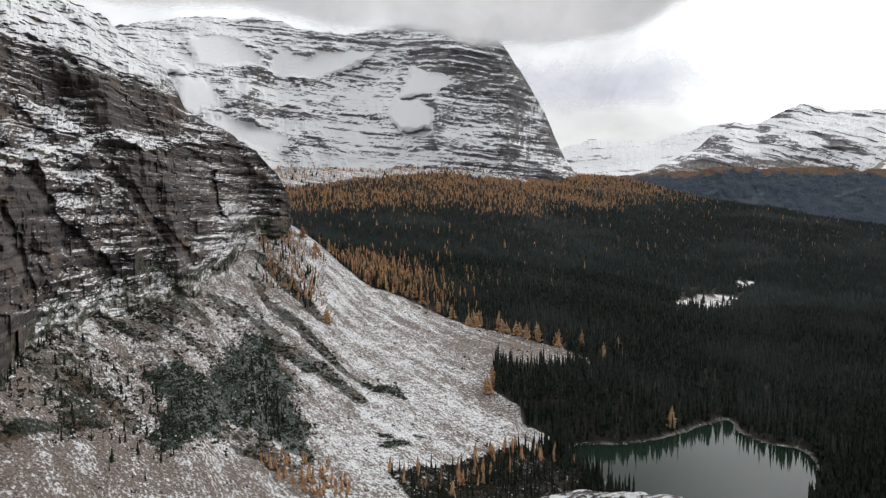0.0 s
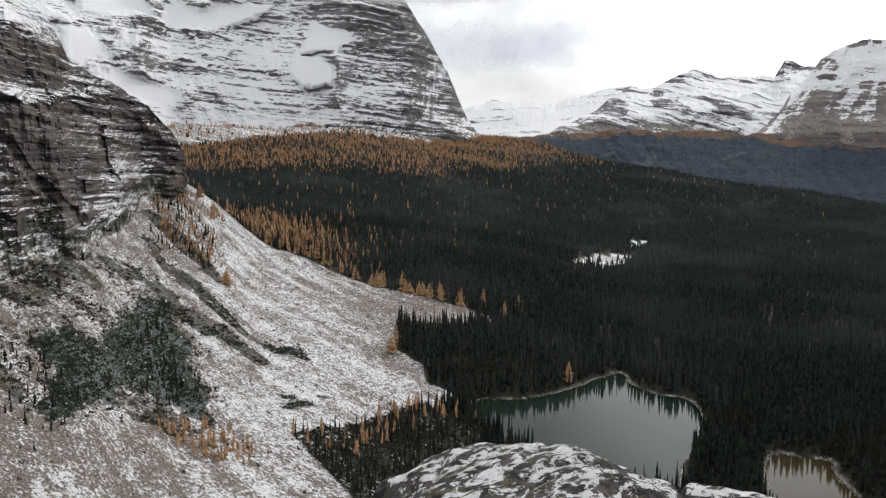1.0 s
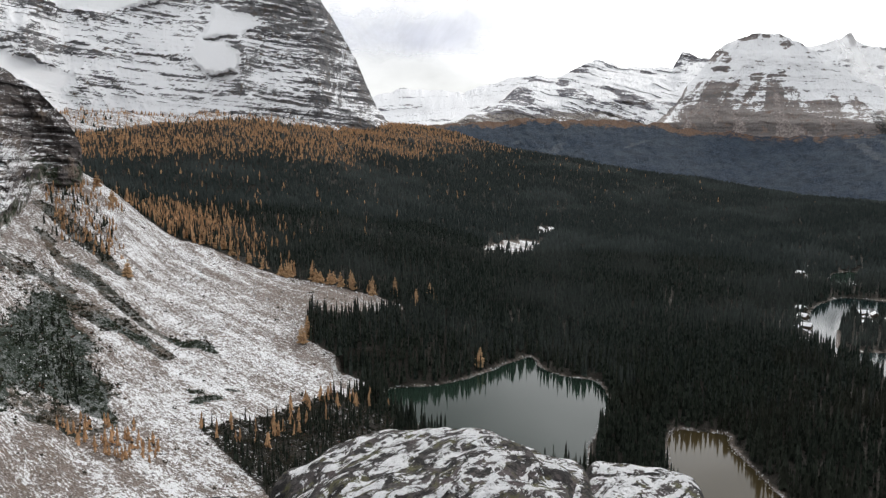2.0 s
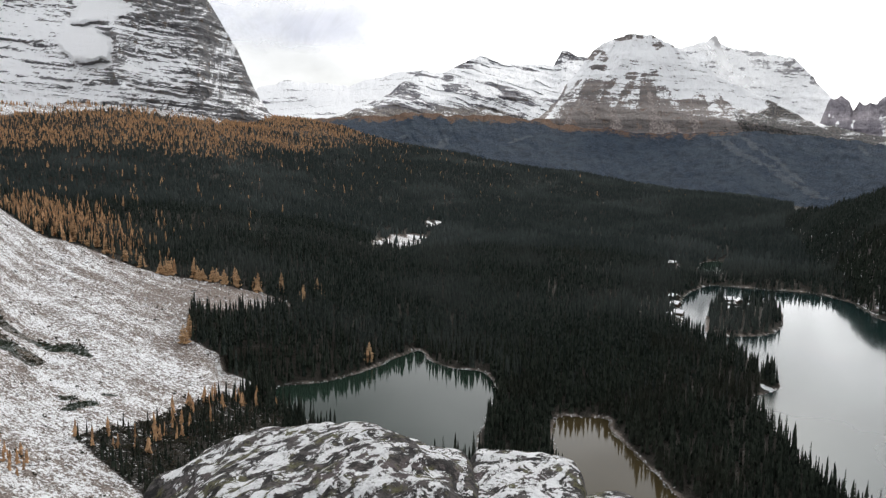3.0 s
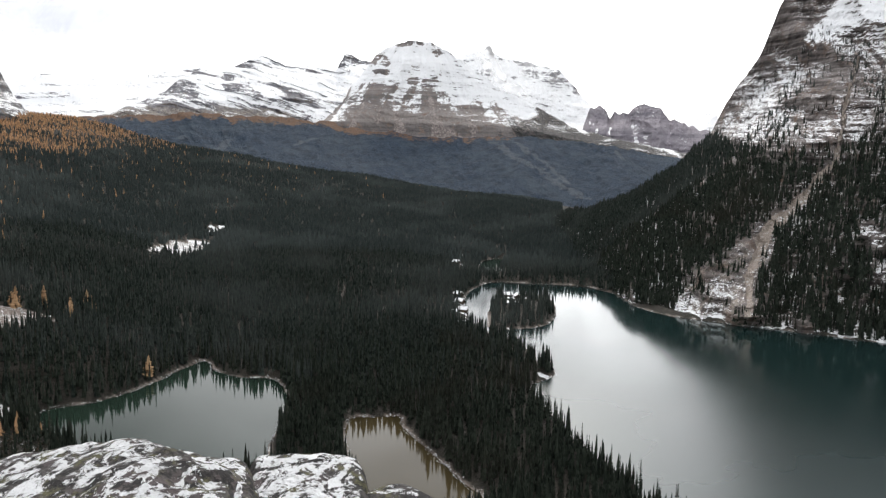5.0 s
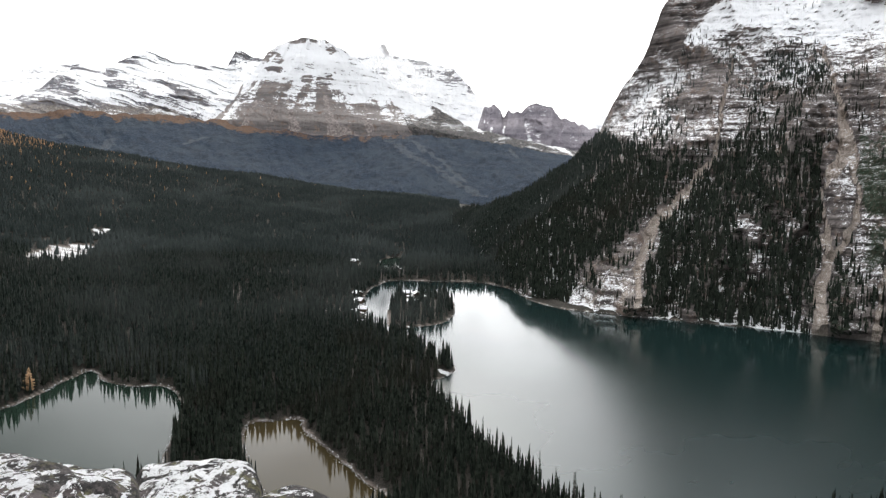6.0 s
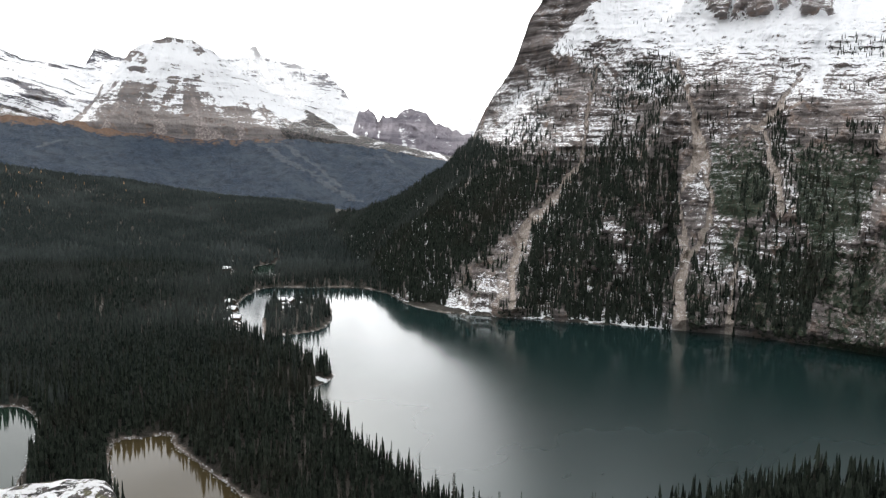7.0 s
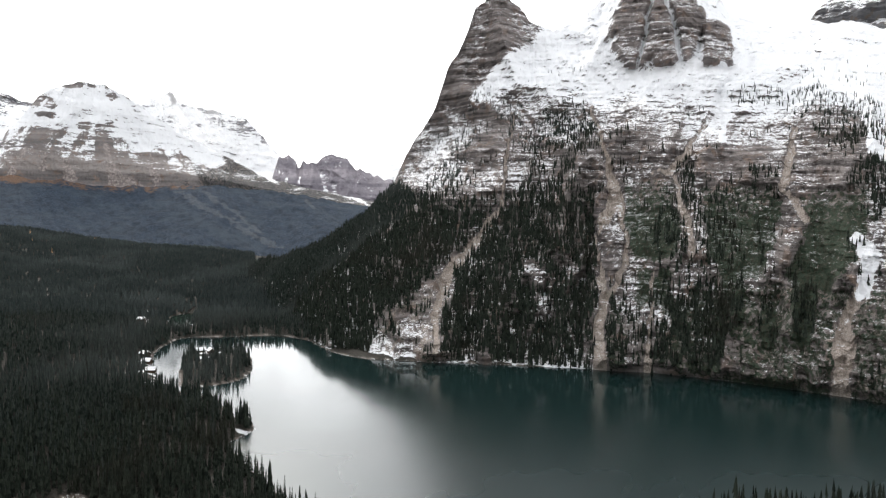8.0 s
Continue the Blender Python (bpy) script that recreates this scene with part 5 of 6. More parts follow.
# ---- trees ----
def cone_tree(layers, k, seed, width=0.15, ragged=0.45):
    """A conifer of unit height: stacked ragged skirts."""
    rng = np.random.default_rng(seed)
    v, f = [], []
    for i in range(layers):
        t0 = 0.06 + 0.9 * i / layers
        t1 = min(1.0, t0 + 1.55 / layers + 0.05)
        rad = width * (1 - t0) ** 0.85
        base = len(v)
        v.append((rng.normal(0, 0.006), rng.normal(0, 0.006), t1))
        turn = rng.uniform(0, 6.28)
        for j in range(k):
            a = turn + 2 * math.pi * j / k
            q = rad * (1 - ragged * rng.random() - (0.25 if j % 2 else 0))
            v.append((q * math.cos(a), q * math.sin(a), t0 + rng.normal(0, 0.012) + (0.02 if j % 2 else -0.01)))
        f += [(base, base + 1 + j, base + 1 + (j + 1) % k) for j in range(k)]
    return np.array(v), np.array(f)


def scatter(name, templates, x, y, z, h, material, label, category, stretch=None):
    """Many plants joined in one mesh: templates of unit height, at places with heights h."""
    rng = np.random.default_rng(len(x))
    which = rng.integers(0, len(templates), len(x))
    vs, fs, base = [], [], 0
    for i, (tv, tf) in enumerate(templates):
        s = which == i
        n = int(s.sum())
        if not n:
            continue
        a = rng.uniform(0, 2 * math.pi, n)
        w = h[s] * rng.uniform(0.8, 1.25, n)
        lx, ly = rng.normal(0, 0.025, n), rng.normal(0, 0.025, n)
        c, sn = np.cos(a)[:, None], np.sin(a)[:, None]
        vx = (tv[None, :, 0] * c - tv[None, :, 1] * sn) * w[:, None] + x[s][:, None] + lx[:, None] * tv[None, :, 2] * h[s][:, None]
        vy = (tv[None, :, 0] * sn + tv[None, :, 1] * c) * w[:, None] + y[s][:, None] + ly[:, None] * tv[None, :, 2] * h[s][:, None]
        vz = tv[None, :, 2] * h[s][:, None] + z[s][:, None]
        vs.append(np.stack([vx, vy, vz], -1).reshape(-1, 3))
        fs.append((tf[None] + (np.arange(n) * len(tv))[:, None, None] + base).reshape(-1, 3))
        base += n * len(tv)
    if not vs:
        return None
    return tagged(new(name, mesh_from(name, np.concatenate(vs), np.concatenate(fs), material, False)), label, category, kind="stuff")


def sprinkle(a0, a1, r0, r1, area, rng):
    """Even random places in a sector of the plan, one to each so many square metres."""
    n = int(0.5 * math.radians(a1 - a0) * (r1 * r1 - r0 * r0) / area)
    a = rng.uniform(a0, a1, n)
    r = np.sqrt(rng.uniform(r0 * r0, r1 * r1, n))
    return (*polar(a, r), a, r)


def build_forest():
    rng = np.random.default_rng(5)
    near_t = [cone_tree(7, 8, s, w) for s, w in ((1, 0.13), (2, 0.15), (3, 0.11), (4, 0.14))]
    mid_t = [cone_tree(4, 6, s, w) for s, w in ((5, 0.14), (6, 0.16), (7, 0.12))]
    far_t = [cone_tree(2, 6, s, w, 0.3) for s, w in ((8, 0.28), (9, 0.33))]
    wide = [cone_tree(5, 7, s, w, 0.65) for s, w in ((10, 0.26), (11, 0.32), (12, 0.22))]
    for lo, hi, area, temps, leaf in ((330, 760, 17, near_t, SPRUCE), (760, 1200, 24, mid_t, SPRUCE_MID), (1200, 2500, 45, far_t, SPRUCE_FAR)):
        x, y, a, r = sprinkle(-14, 92, lo, hi, area, rng)
        keep = ~inside(x, y, SCREE) & ~in_water(x, y, 2.2) & ~(inside(x, y, MEADOW) & (rng.random(len(x)) < 0.95)) & ~(bare_bench(x, y) & (rng.random(len(x)) < 0.85))
        keep &= ~(inside(x, y, ISLAND) & (rng.random(len(x)) < 0.4))
        keep &= ~((a > 50) & (r > 850 - (a - 50) * 1.2))
        thin = fbm(x / 60, y / 60, 0, 3, 55)
        keep &= (rng.random(len(x)) < 0.9 + 0.5 * thin) & ~((a > 46) & (r > 2000)) & ~((a > 62) & (r > 650))
        for ca, cr, clear in CLEARINGS:
            cx, cy = polar(ca, cr)
            keep &= np.hypot(x - cx, y - cy) > clear
        x, y, a, r = x[keep], y[keep], a[keep], r[keep]
        z = ground_height(x, y)
        h = np.clip(rng.normal(15, 3.2, len(x)), 7, 24) * (1 + 0.25 * fbm(x / 90, y / 90, 3, 3, 58)) * np.interp(z, [0, 150, 280], [1, 0.85, 0.7]) * np.interp(r, [1100, 1500], [1.0, 0.82]) * (1 - 0.5 * smooth(13, 8, a) * smooth(540, 500, r)) * (1 + 0.45 * smooth(68, 74, a) * (r < 650))
        gold = smooth(145, 195, z + 40 * fbm(x / 120, y / 120, 0, 4, 60)) * smooth(24, 10, a)
        gold = gold * (0.75 + 0.25 * smooth(-0.2, 0.08, fbm(x / 130, y / 55, 0, 4, 62)))
        gold = np.maximum(gold, 0.02 * smooth(40, 120, z) * (r > 900))
        gold = np.maximum(gold, 0.9 * np.exp(-((a + 5.0) / 4.2) ** 2 - ((r - 960) / 170) ** 2))
        g = rng.random(len(x)) < gold
        gold_one = g.copy()
        # needles paled for frost and haze are mixed in gradually, to hide the seam
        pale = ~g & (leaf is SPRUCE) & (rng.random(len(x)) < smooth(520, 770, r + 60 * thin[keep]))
        scatter("spruce_forest", temps, x[pale], y[pale], z[pale] - 0.4, h[pale], SPRUCE_MID, "frosted spruce forest on the valley floor, paled for haze", "forest")
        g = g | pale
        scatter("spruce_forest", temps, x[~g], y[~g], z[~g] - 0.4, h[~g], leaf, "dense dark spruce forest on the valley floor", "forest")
        scatter("larch_forest", wide, x[gold_one], y[gold_one], z[gold_one] - 0.4, h[gold_one] * 0.95, LARCH, "golden autumn larches mixed into the forest", "forest")


build_forest()


def build_wall_trees():
    rng = np.random.default_rng(15)
    grid = GRIDS["lake_wall_mountain"][:320]
    p = grid.reshape(-1, 3)
    # area of each cell decides how many trees it gets
    e1, e2 = np.zeros_like(grid), np.zeros_like(grid)
    e1[:, :-1] = grid[:, 1:] - grid[:, :-1]
    e2[:-1] = grid[1:] - grid[:-1]
    area = np.abs(np.cross(e1, e2)[..., 2]).ravel()
    az, r = np.degrees(np.arctan2(p[:, 0], p[:, 1])), np.hypot(p[:, 0], p[:, 1])
    z = p[:, 2]
    patch = fbm(p[:, 0] / 70, p[:, 1] / 70, z / 110, 4, 71)
    dense = wall_woods(az, r, p[:, 0], p[:, 1], z)
    few = 0.30 * smooth(420, 330, z) * smooth(0.0, 0.3, patch) * smooth(58, 60, az) * (1 - gully_mask(az, z)) * (1 - spire(az, z)) * (1 - tower(az, z))
    dense = np.maximum(dense, few)
    n = rng.poisson(area * dense / 11.5)
    i = np.repeat(np.arange(len(p)), n)
    jit = rng.uniform(-1.2, 1.2, (len(i), 2))
    h = np.clip(rng.normal(14, 3, len(i)), 6, 22) * np.interp(z[i], [0, 140, 230, 400], [1, 0.9, 0.68, 0.45])
    temps = [cone_tree(5, 6, s, w) for s, w in ((25, 0.17), (26, 0.2), (27, 0.15))]
    # the farther slope trees take the needles paled for haze
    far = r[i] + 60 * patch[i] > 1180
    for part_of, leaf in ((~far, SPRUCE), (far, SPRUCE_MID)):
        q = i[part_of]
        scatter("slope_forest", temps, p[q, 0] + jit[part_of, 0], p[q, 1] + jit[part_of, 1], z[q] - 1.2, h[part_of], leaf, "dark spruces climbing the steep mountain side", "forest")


build_wall_trees()


# ---- loose stones, shrubs and single trees ----
def stone_template(seed):
    rng = np.random.default_rng(seed)
    v = np.array([(1, 0, 0), (-1, 0, 0), (0, 1, 0), (0, -1, 0), (0, 0, 1), (0, 0, -1)], float) * rng.uniform(0.35, 0.65, (6, 1)) + rng.normal(0, 0.1, (6, 3))
    f = np.array([(0, 2, 4), (2, 1, 4), (1, 3, 4), (3, 0, 4), (2, 0, 5), (1, 2, 5), (3, 1, 5), (0, 3, 5)])
    return v, f


def tuft_template(seed, n=7):
    """A low bush of unit height: a handful of leafy clumps."""
    rng = np.random.default_rng(seed)
    vs, fs = [], []
    for i in range(n):
        v, f = stone_template(seed * 31 + i)
        c = np.array([rng.normal(0, 0.5), rng.normal(0, 0.5), rng.uniform(0.2, 0.75)])
        fs.append(f + 6 * i)
        vs.append(v * rng.uniform(0.4, 0.7) + c)
    return np.concatenate(vs), np.concatenate(fs)


def stone_material():
    k = Mat("loose_stone")
    grain = k.noise(2.0, 5.0, 0.7)
    col = k.mix(k.island(), (0.08, 0.075, 0.07), (0.30, 0.28, 0.26))
    lie = k.math("ADD", k.up(), k.math("MULTIPLY", k.math("SUBTRACT", grain, 0.5), 1.4))
    return k.done(k.mix(k.ramp(lie, 0.35, 0.75), col, SNOW), 0.9, 0.2)


STONE = stone_material()


def build_litter():
    rng = np.random.default_rng(33)
    stones = [stone_template(s) for s in range(5)]
    x, y, a, r = sprinkle(-30, 12, 380, 860, 9, rng)
    keep = inside(x, y, SCREE) & (rng.random(len(x)) < 0.25 + 0.75 * np.exp(-((a - 3) / 7) ** 2 - ((r - 700) / 90) ** 2) + 0.3 * fbm(x / 25, y / 25, 0, 3, 3))
    x, y = x[keep], y[keep]
    size = np.clip(rng.lognormal(-0.1, 0.5, len(x)), 0.5, 3.2)
    scatter("scree_stones", stones, x, y, ground_height(x, y) + 0.05, size, STONE, "snow-dusted grey boulders strewn over the scree", "stones")
    xs, ys = [], []
    for poly, each in ((MARY, 900), (POND, 500), (OHARA, 1800), (ISLAND, 350), (OUTLET, 200)):
        p = np.array(poly)
        i = rng.integers(0, len(p), each)
        q = p[i] + (p[(i + 1) % len(p)] - p[i]) * rng.random((each, 1)) + rng.normal(0, 1.0, (each, 2))
        xs.append(q[:, 0])
        ys.append(q[:, 1])
    x, y = np.concatenate(xs), np.concatenate(ys)
    scatter("shore_stones", stones, x, y, np.maximum(ground_height(x, y), -0.1) + 0.1, rng.uniform(0.25, 0.95, len(x)), STONE, "pale snowy stones and driftwood along the shores", "stones")
    tufts = [tuft_template(s) for s in range(4)]
    x, y, a, r = sprinkle(-36, 9, 330, 800, 5, rng)
    m = plant_mask(x, y)
    keep = inside(x, y, SCREE) & (rng.random(len(x)) < np.clip(m * 1.4 - 0.25, 0, 0.9) * smooth(-0.2, 0.25, fbm(x / 14, y / 14, 0, 4, 13)) + 0.5 * juniper_mask(x, y) + 0.01)
    x, y, a, r = x[keep], y[keep], a[keep], r[keep]
    dark = rng.random(len(x)) < juniper_mask(x, y)
    for s, leaf, label in ((dark, JUNIPER_LEAF, "dense mats of low green juniper on the scree"), (~dark, SHRUB, "low brown heath and shrubs on the scree")):
        scatter("scree_shrubs", tufts, x[s], y[s], ground_height(x[s], y[s]), rng.uniform(0.7, 2.0, int(s.sum())), leaf, label, "shrubs")
    # small conifers in the stands on the scree
    x, y, a, r = sprinkle(-32, -3, 350, 800, 10, rng)
    g = blob(a, r, -11.4, 715, 2.0, 55, -6, 71) * 0.3 + 0.5 * blob(a, r, -12.2, 470, 1.5, 22, 0, 72) + 0.16 * blob(a, r, -24, 410, 7, 60, 0, 73) + 0.2 * blob(a, r, -14, 500, 2.5, 50, 0, 74)
    gold = 0.5 * blob(a, r, -10.0, 412, 3.0, 20, 0, 75) + 0.3 * blob(a, r, -11.2, 725, 2.2, 58, -6, 76) + 0.25 * blob(a, r, -9.4, 800, 1.6, 35, 0, 77)
    u = rng.random(len(x))
    s1, s2 = (u < g) & inside(x, y, SCREE), (u > 1 - gold) & inside(x, y, SCREE)
    temps = [cone_tree(5, 7, s, w, 0.6) for s, w in ((41, 0.24), (42, 0.3), (43, 0.2))]
    scatter("scree_spruces", temps, x[s1], y[s1], ground_height(x[s1], y[s1]) - 0.2, rng.uniform(2, 7, int(s1.sum())) * np.where(r[s1] > 600, 1.4, 1.0), SPRUCE, "small dark spruces standing on the scree", "trees")
    scatter("scree_larches", temps, x[s2], y[s2], ground_height(x[s2], y[s2]) - 0.2, rng.uniform(4, 9, int(s2.sum())), LARCH, "small golden larches on the scree", "trees")
    x, y, a, r = sprinkle(-4.5, 10, 425, 560, 120, rng)
    s = ~inside(x, y, SCREE) & ~in_water(x, y, 3) & (edge_distance(x, y, SCREE) < 26)
    scatter("edge_larches", temps, x[s], y[s], ground_height(x[s], y[s]) - 0.2, rng.uniform(7, 13, int(s.sum())), LARCH, "thin golden larches at the edge of the forest", "trees")


build_litter()


def part(name, bm, material, parent, label=""):
    me = bpy.data.meshes.new(name)
    bm.to_mesh(me)
    bm.free()
    me.materials.append(material)
    ob = new(name, me)
    ob.parent = parent
    if label:
        tagged(ob, label)
    return ob


def tree_thing(name, seed, height, spread, whorls, droop, airy, leaf, label, category, group):
    """A conifer with a tapered trunk, limbs and needled boughs, at the origin."""
    rng = random.Random(seed)
    root = tagged(new(name), label, category, group)
    bm = bmesh.new()
    bmesh.ops.create_cone(bm, segments=7, radius1=height * 0.014, radius2=0.02, depth=height * 0.97, cap_ends=True, matrix=Matrix.Translation((0, 0, height * 0.485)))
    for i in range(6):  # bare lower limbs
        a, z = rng.uniform(0, 6.28), height * rng.uniform(0.05, 0.5)
        reach = spread * rng.uniform(0.3, 0.7)
        m = Matrix.Translation((0, 0, z)) @ Euler((0, radians(100), a)).to_matrix().to_4x4() @ Matrix.Translation((0, 0, reach / 2))
        bmesh.ops.create_cone(bm, segments=4, radius1=0.05, radius2=0.015, depth=reach, cap_ends=False, matrix=m)
    part("trunk", bm, BARK, root, "grey-brown tapered trunk")
    bm = bmesh.new()
    for i in range(whorls):
        t = 0.10 + 0.88 * (i + rng.uniform(-0.3, 0.3)) / whorls
        reach = spread * (1 - t) ** 0.75 * rng.uniform(0.75, 1.15) + 0.12
        for j in range(rng.randint(5, 7)):
            if rng.random() < airy:
                continue
            a = rng.uniform(0, 6.28)
            out = Vector((math.cos(a), math.sin(a), 0))
            side = Vector((-math.sin(a), math.cos(a), 0))
            l = reach * rng.uniform(0.7, 1.1)
            z = t * height
            fall = droop * l
            w = 0.26 * l + 0.12
            root_v = bm.verts.new(out * 0.02 + Vector((0, 0, z + 0.12)))
            mid = [bm.verts.new(out * l * 0.55 + side * w * q + Vector((0, 0, z - fall * 0.35 + rng.uniform(-0.1, 0.1) - abs(q) * 0.12 * l))) for q in (-1, 0, 1)]
            mid[1].co.z += 0.12 * l
            tip = bm.verts.new(out * l + Vector((0, 0, z - fall * 0.8)))
            hang = bm.verts.new(out * l * 0.5 + Vector((0, 0, z - fall * 0.6 - 0.25 * l)))
            for f in ((root_v, mid[0], mid[1]), (root_v, mid[1], mid[2]), (mid[0], tip, mid[1]), (mid[1], tip, mid[2]), (root_v, hang, mid[0]), (root_v, mid[2], hang), (hang, tip, mid[0]), (hang, mid[2], tip)):
                bm.faces.new(f)
    bmesh.ops.create_cone(bm, segments=5, radius1=0.1 * spread, radius2=0.0, depth=height * 0.09, cap_ends=False, matrix=Matrix.Translation((0, 0, height * 0.965)))
    part("crown", bm, leaf, root)
    return root


def build_thicket():
    rng = np.random.default_rng(61)
    x, y, a, r = sprinkle(-4.5, 13, 400, 560, 7, rng)
    s = ~inside(x, y, SCREE) & ~in_water(x, y, 2.0) & (rng.random(len(x)) < 0.75)
    x, y = x[s], y[s]
    scatter("lakeside_shrubs", [tuft_template(s) for s in range(4)], x, y, ground_height(x, y), rng.uniform(0.8, 2.2, len(x)), SHRUB, "dark low shrubs between the young trees", "shrubs")


build_thicket()


def build_single_trees():
    rng = np.random.default_rng(51)
    spruces = [tree_thing("spruce_tree", s, h, w, n, 0.35, 0.08, SPRUCE_ONE, lab, "tree", "spruces by the water") for s, h, w, n, lab in
               ((1, 19, 2.2, 24, "tall narrow dark spruce by the lake shore"), (2, 15, 1.9, 20, "dark slim spruce by the lake shore"), (3, 22, 2.1, 26, "very tall spire-shaped spruce by the lake shore"))]
    larches = [tree_thing("larch_tree", s, h, w, n, 0.1, 0.1, LARCH_ONE, lab, "tree", "larches at the scree edge") for s, h, w, n, lab in
               ((4, 15, 6.4, 20, "golden larch with airy boughs at the scree edge"), (5, 12, 6.0, 17, "short golden larch at the scree edge"), (6, 18, 5.6, 22, "tall thin golden larch at the scree edge"))]

    def stand(kinds, spots):
        used = set()
        for i, (x, y) in enumerate(spots):
            z = float(ground_height(np.array([x]), np.array([y]))[0]) - 0.25
            k = int(rng.integers(0, len(kinds)))
            m = pose(x, y, z, rng.normal(0, 1.2), rng.normal(0, 1.2), rng.uniform(0, 360))
            if k not in used:
                used.add(k)
                kinds[k].matrix_basis = m
            else:
                copy_thing(kinds[k], m)

    shore = []
    p = np.array(OHARA)
    az = np.degrees(np.arctan2(p[:, 0], p[:, 1]))
    r = np.hypot(p[:, 0], p[:, 1])
    line = p[(az > 44) & (az < 92) & (r < 600)]
    for q in line[::2]:
        for k in range(2):
            s = q * (1 - rng.uniform(3.5, 14) / np.hypot(*q)) + rng.normal(0, 1.5, 2)
            if not in_water(s[:1], s[1:], 2.5)[0]:
                shore.append(tuple(s))
    p = np.array(MARY)
    az = np.degrees(np.arctan2(p[:, 0], p[:, 1]))
    for q in p[::3]:
        c = p.mean(0)
        s = c + (q - c) * (1 + rng.uniform(5, 14) / np.hypot(*(q - c)))
        if not in_water(s[:1], s[1:], 2.5)[0]:
            shore.append(tuple(s))
    stand(spruces, shore)
    edge = []
    for a, r in ((-3.4, 812), (-2.6, 806), (-1.6, 800), (-0.4, 792), (0.6, 788), (1.8, 782), (2.4, 780), (4.0, 774), (4.6, 770), (5.3, 766), (6.1, 764), (7.0, 760), (8.4, 752), (10.1, 756), (11.6, 728), (12.8, 750), (-4.6, 822), (-5.6, 830)):
        edge.append(polar(a, r))
        for k in range(int(rng.integers(0, 3))):
            edge.append(polar(a + rng.normal(0, 0.25), r + rng.uniform(2, 14)))
    edge += [polar(3.2, 598), polar(3.6, 612)]
    edge += [polar(-8.6, 652), polar(16.4, 624), polar(-9.3, 790), polar(-10.2, 800), polar(-6.5, 850), polar(-7.4, 856)]
    stand(larches, edge)


build_single_trees()


# ---- lodge cabins on the far bay ----
def plank_material(name, a, c):
    k = Mat(name)
    n = k.noise(1.0, 4.0, 0.6, (0.6, 0.6, 7.0))
    return k.done(k.mix(k.ramp(n, 0.35, 0.65), a, c), 0.8, 0.2)


LOG = plank_material("dark_log_wall", (0.035, 0.025, 0.018), (0.10, 0.07, 0.045))
ROOF = Mat("snowy_roof")
ROOF = ROOF.done(ROOF.mix(ROOF.ramp(ROOF.noise(0.8, 5.0, 0.6), 0.3, 0.42), (0.10, 0.09, 0.085), SNOW), 0.7, 0.2)
PANE = Mat("cabin_glass").done((0.02, 0.025, 0.03), 0.08, 0.5)


def box(bm, x0, x1, y0, y1, z0, z1):
    bmesh.ops.create_cube(bm, size=1.0, matrix=Matrix.Translation(((x0 + x1) / 2, (y0 + y1) / 2, (z0 + z1) / 2)) @ Matrix.Diagonal((x1 - x0, y1 - y0, z1 - z0, 1)))


def cabin(wide, deep, wall, ridge):
    root = tagged(new("cabin"), "small dark log cabin with a snow-covered gable roof", "cabin", "lodge cabins")
    bm = bmesh.new()
    box(bm, -wide / 2, wide / 2, -deep / 2, deep / 2, -1.0, wall)
    for s in (-1, 1):  # gable ends
        y = s * deep / 2
        bm.faces.new([bm.verts.new(q) for q in ((-wide / 2, y, wall), (wide / 2, y, wall), (0, y, ridge))])
    part("wall", bm, LOG, root)
    bm = bmesh.new()
    over, thick = 0.6, 0.35
    rows = []
    for y in (-deep / 2 - over, deep / 2 + over):
        slope = (ridge - wall) / (wide / 2)
        rows.append([bm.verts.new(q) for q in ((-wide / 2 - over, y, wall - over * slope), (0, y, ridge), (wide / 2 + over, y, wall - over * slope),
                                              (wide / 2 + over, y, wall - over * slope + thick), (0, y, ridge + thick), (-wide / 2 - over, y, wall - over * slope + thick))])
    for k in range(6):
        bm.faces.new((rows[0][k], rows[0][(k + 1) % 6], rows[1][(k + 1) % 6], rows[1][k]))
    bm.faces.new(rows[0][::-1])
    bm.faces.new(rows[1])
    bmesh.ops.recalc_face_normals(bm, faces=bm.faces[:])
    part("roof", bm, ROOF, root, "gable roof under fresh snow")
    bm = bmesh.new()
    box(bm, -0.5, 0.5, -deep / 2 - 0.08, -deep / 2 - 0.005, 0.0, 2.0)
    part("door", bm, BARK, root)
    for x in (-wide / 4 - 0.4, wide / 4 + 0.4):
        bm = bmesh.new()
        box(bm, x - 0.45, x + 0.45, -deep / 2 - 0.06, -deep / 2 - 0.005, 0.9, 1.8)
        part("window", bm, PANE, root)
    return root


def build_cabins():
    spots = [(38.75, 905, 20), (39.0, 858, 35), (38.6, 942, 10), (43.0, 935, -30), (42.3, 948, 60), (38.4, 1190, 30)]
    first = cabin(7.5, 9.5, 2.6, 5.2)
    for i, (a, r, turn) in enumerate(spots):
        x, y = polar(a, r)
        m = pose(x, y, float(ground_height(np.array([x]), np.array([y]))[0]) + 0.6, 0, 0, turn)
        if i == 0:
            first.matrix_basis = m
        else:
            copy_thing(first, m)


build_cabins()


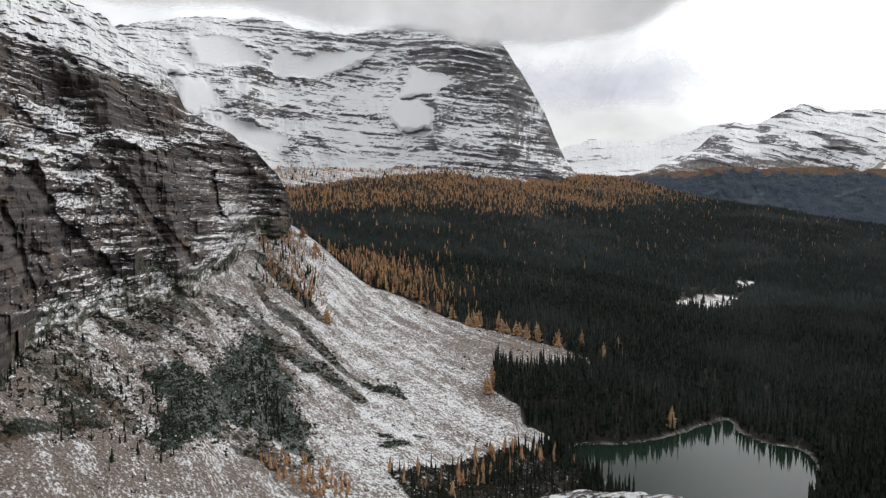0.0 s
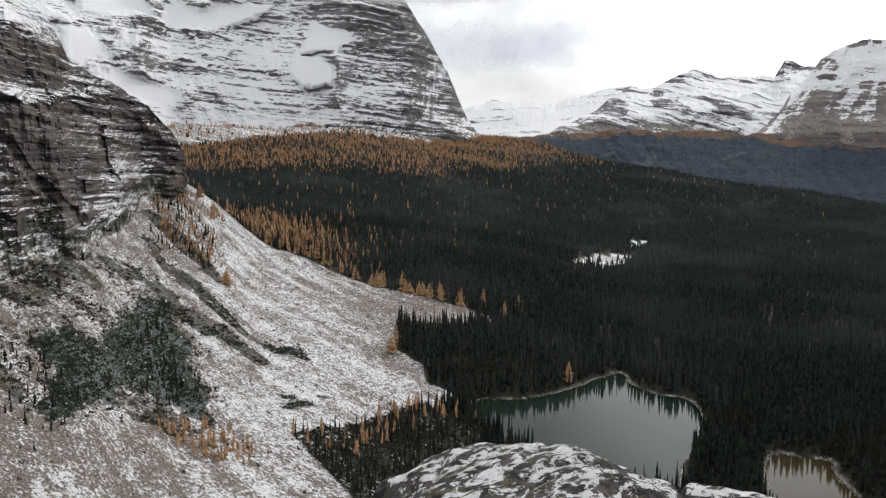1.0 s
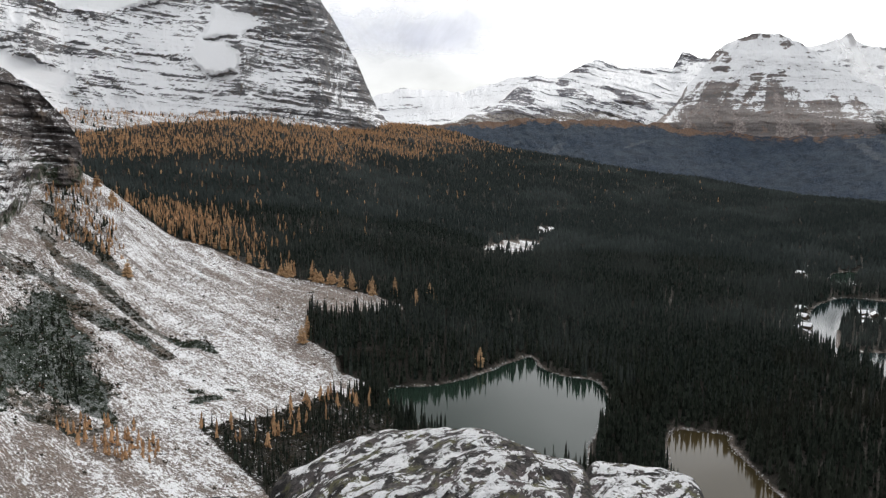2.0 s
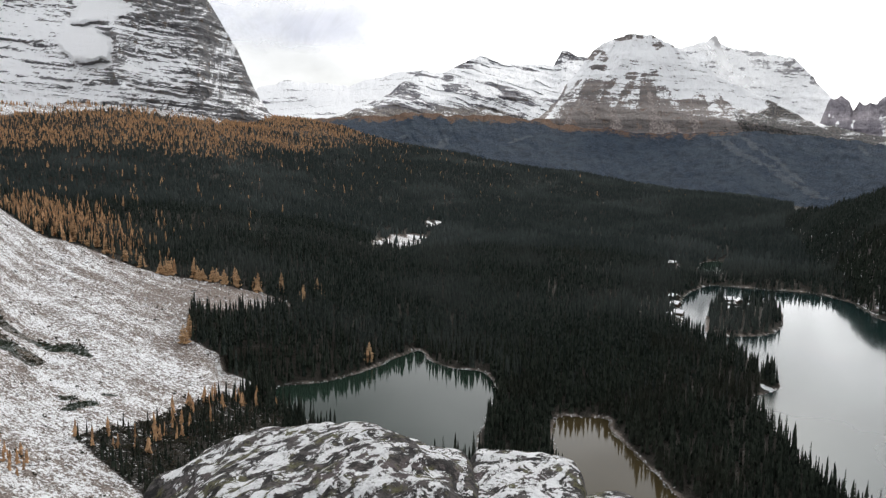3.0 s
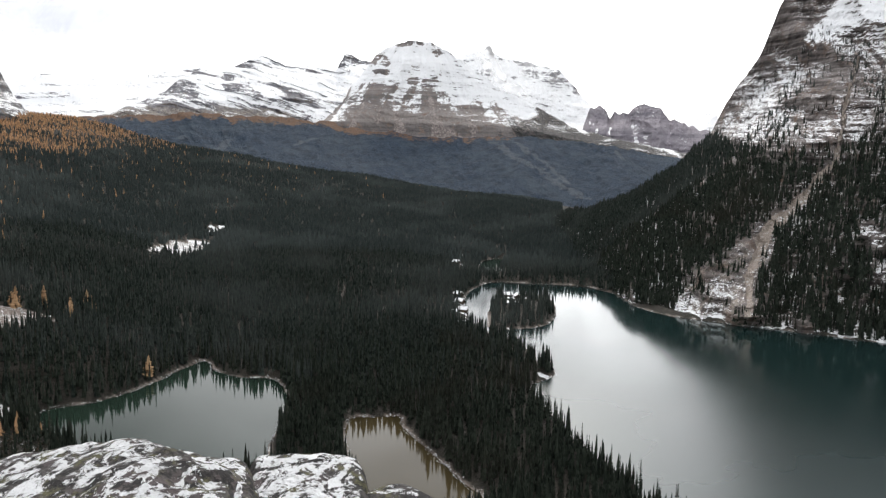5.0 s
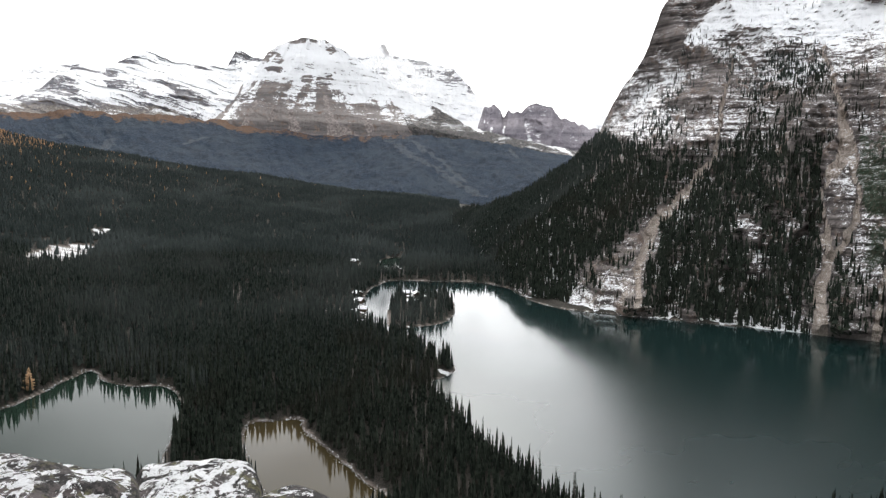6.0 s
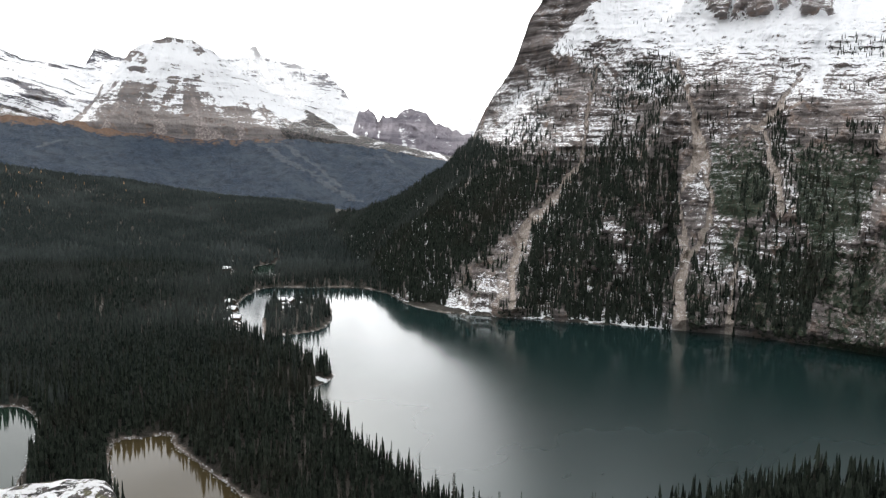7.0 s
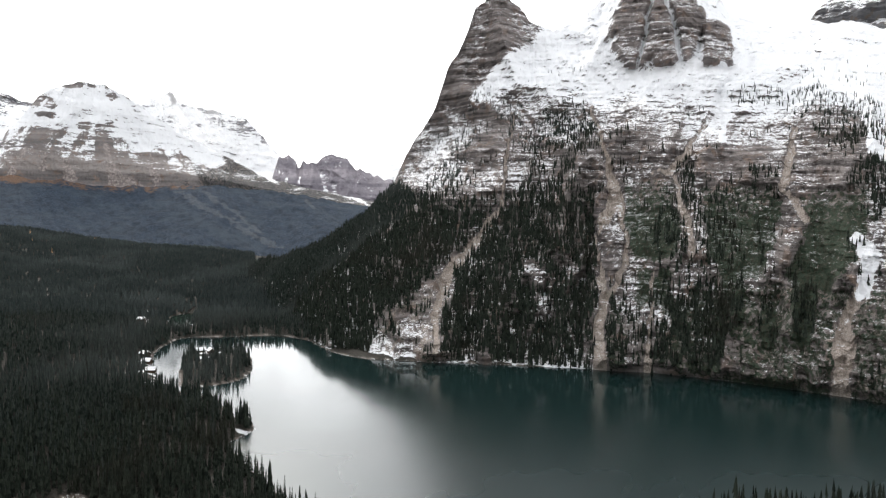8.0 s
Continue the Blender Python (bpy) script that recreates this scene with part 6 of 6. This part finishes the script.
# ---- foreground boulders ----
def boulder(name, centre, half, turn, seed, square, rough, label, snow=0.0, cuts=6, lean=0):
    """A worn block: a rounded box, with chips, pits and bedding lines."""
    bm = bmesh.new()
    bmesh.ops.create_cube(bm, size=2.0)
    bmesh.ops.subdivide_edges(bm, edges=bm.edges[:], cuts=2 ** cuts - 1, use_grid_fill=True)
    p = np.array([v.co[:] for v in bm.verts])
    s = (np.abs(p) ** square).sum(1) ** (1 / square)
    p = p / s[:, None]
    nrm = p / np.linalg.norm(p, axis=1)[:, None]
    q = p * np.array(half)
    d = rough * (fbm(q[:, 0] * 1.8, q[:, 1] * 1.8, q[:, 2] * 1.8, 3, seed) + 0.35 * fbm(q[:, 0] * 7, q[:, 1] * 7, q[:, 2] * 12, 4, seed + 2))
    d -= rough * 0.9 * smooth(0.62, 0.9, fbm(q[:, 0] * 4, q[:, 1] * 4, q[:, 2] * 4, 3, seed + 5, True)) * 0.35
    q = q + nrm * d[:, None]
    for v, c in zip(bm.verts, q):
        v.co = c
    for f in bm.faces:
        f.smooth = True
    me = bpy.data.meshes.new(name)
    bm.to_mesh(me)
    bm.free()
    layer = me.attributes.new("snow", "FLOAT", "POINT")
    layer.data.foreach_set("value", np.full(len(q), snow, np.float32))
    me.materials.append(BOULDER)
    ob = tagged(new(name, me), label, "boulder")
    ob.matrix_world = pose(centre[0], centre[1], EYE + centre[2], 0, lean, turn)
    return ob


def at(az, r, z):
    return (*polar(az, r), z)


boulder("boulder", at(12.3, 2.72, -1.80), (0.72, 0.85, 0.70), -12, 5, 2.6, 0.07, "big rounded grey boulder with lichen and patchy snow", 0.01, 6, -6)
boulder("boulder", at(27.6, 2.70, -1.845), (0.25, 0.55, 0.60), -27, 8, 8.0, 0.035, "squarish grey block with snow beside the big boulder", 0.04, 6, 3)
boulder("boulder", at(19.6, 2.66, -1.79), (0.195, 0.5, 0.60), -22, 21, 8.0, 0.03, "narrow pinkish-grey slab against the big boulder", 0.02, 6, 4)
boulder("boulder", at(-4.0, 2.95, -1.56), (0.18, 0.22, 0.24), 20, 12, 2.6, 0.03, "small dark boulder beside the big one", -0.06, 5)
boulder("boulder", at(34.8, 2.80, -1.62), (0.24, 0.25, 0.31), 10, 15, 2.8, 0.03, "low lichened stone at the foot of the block", -0.06, 5)
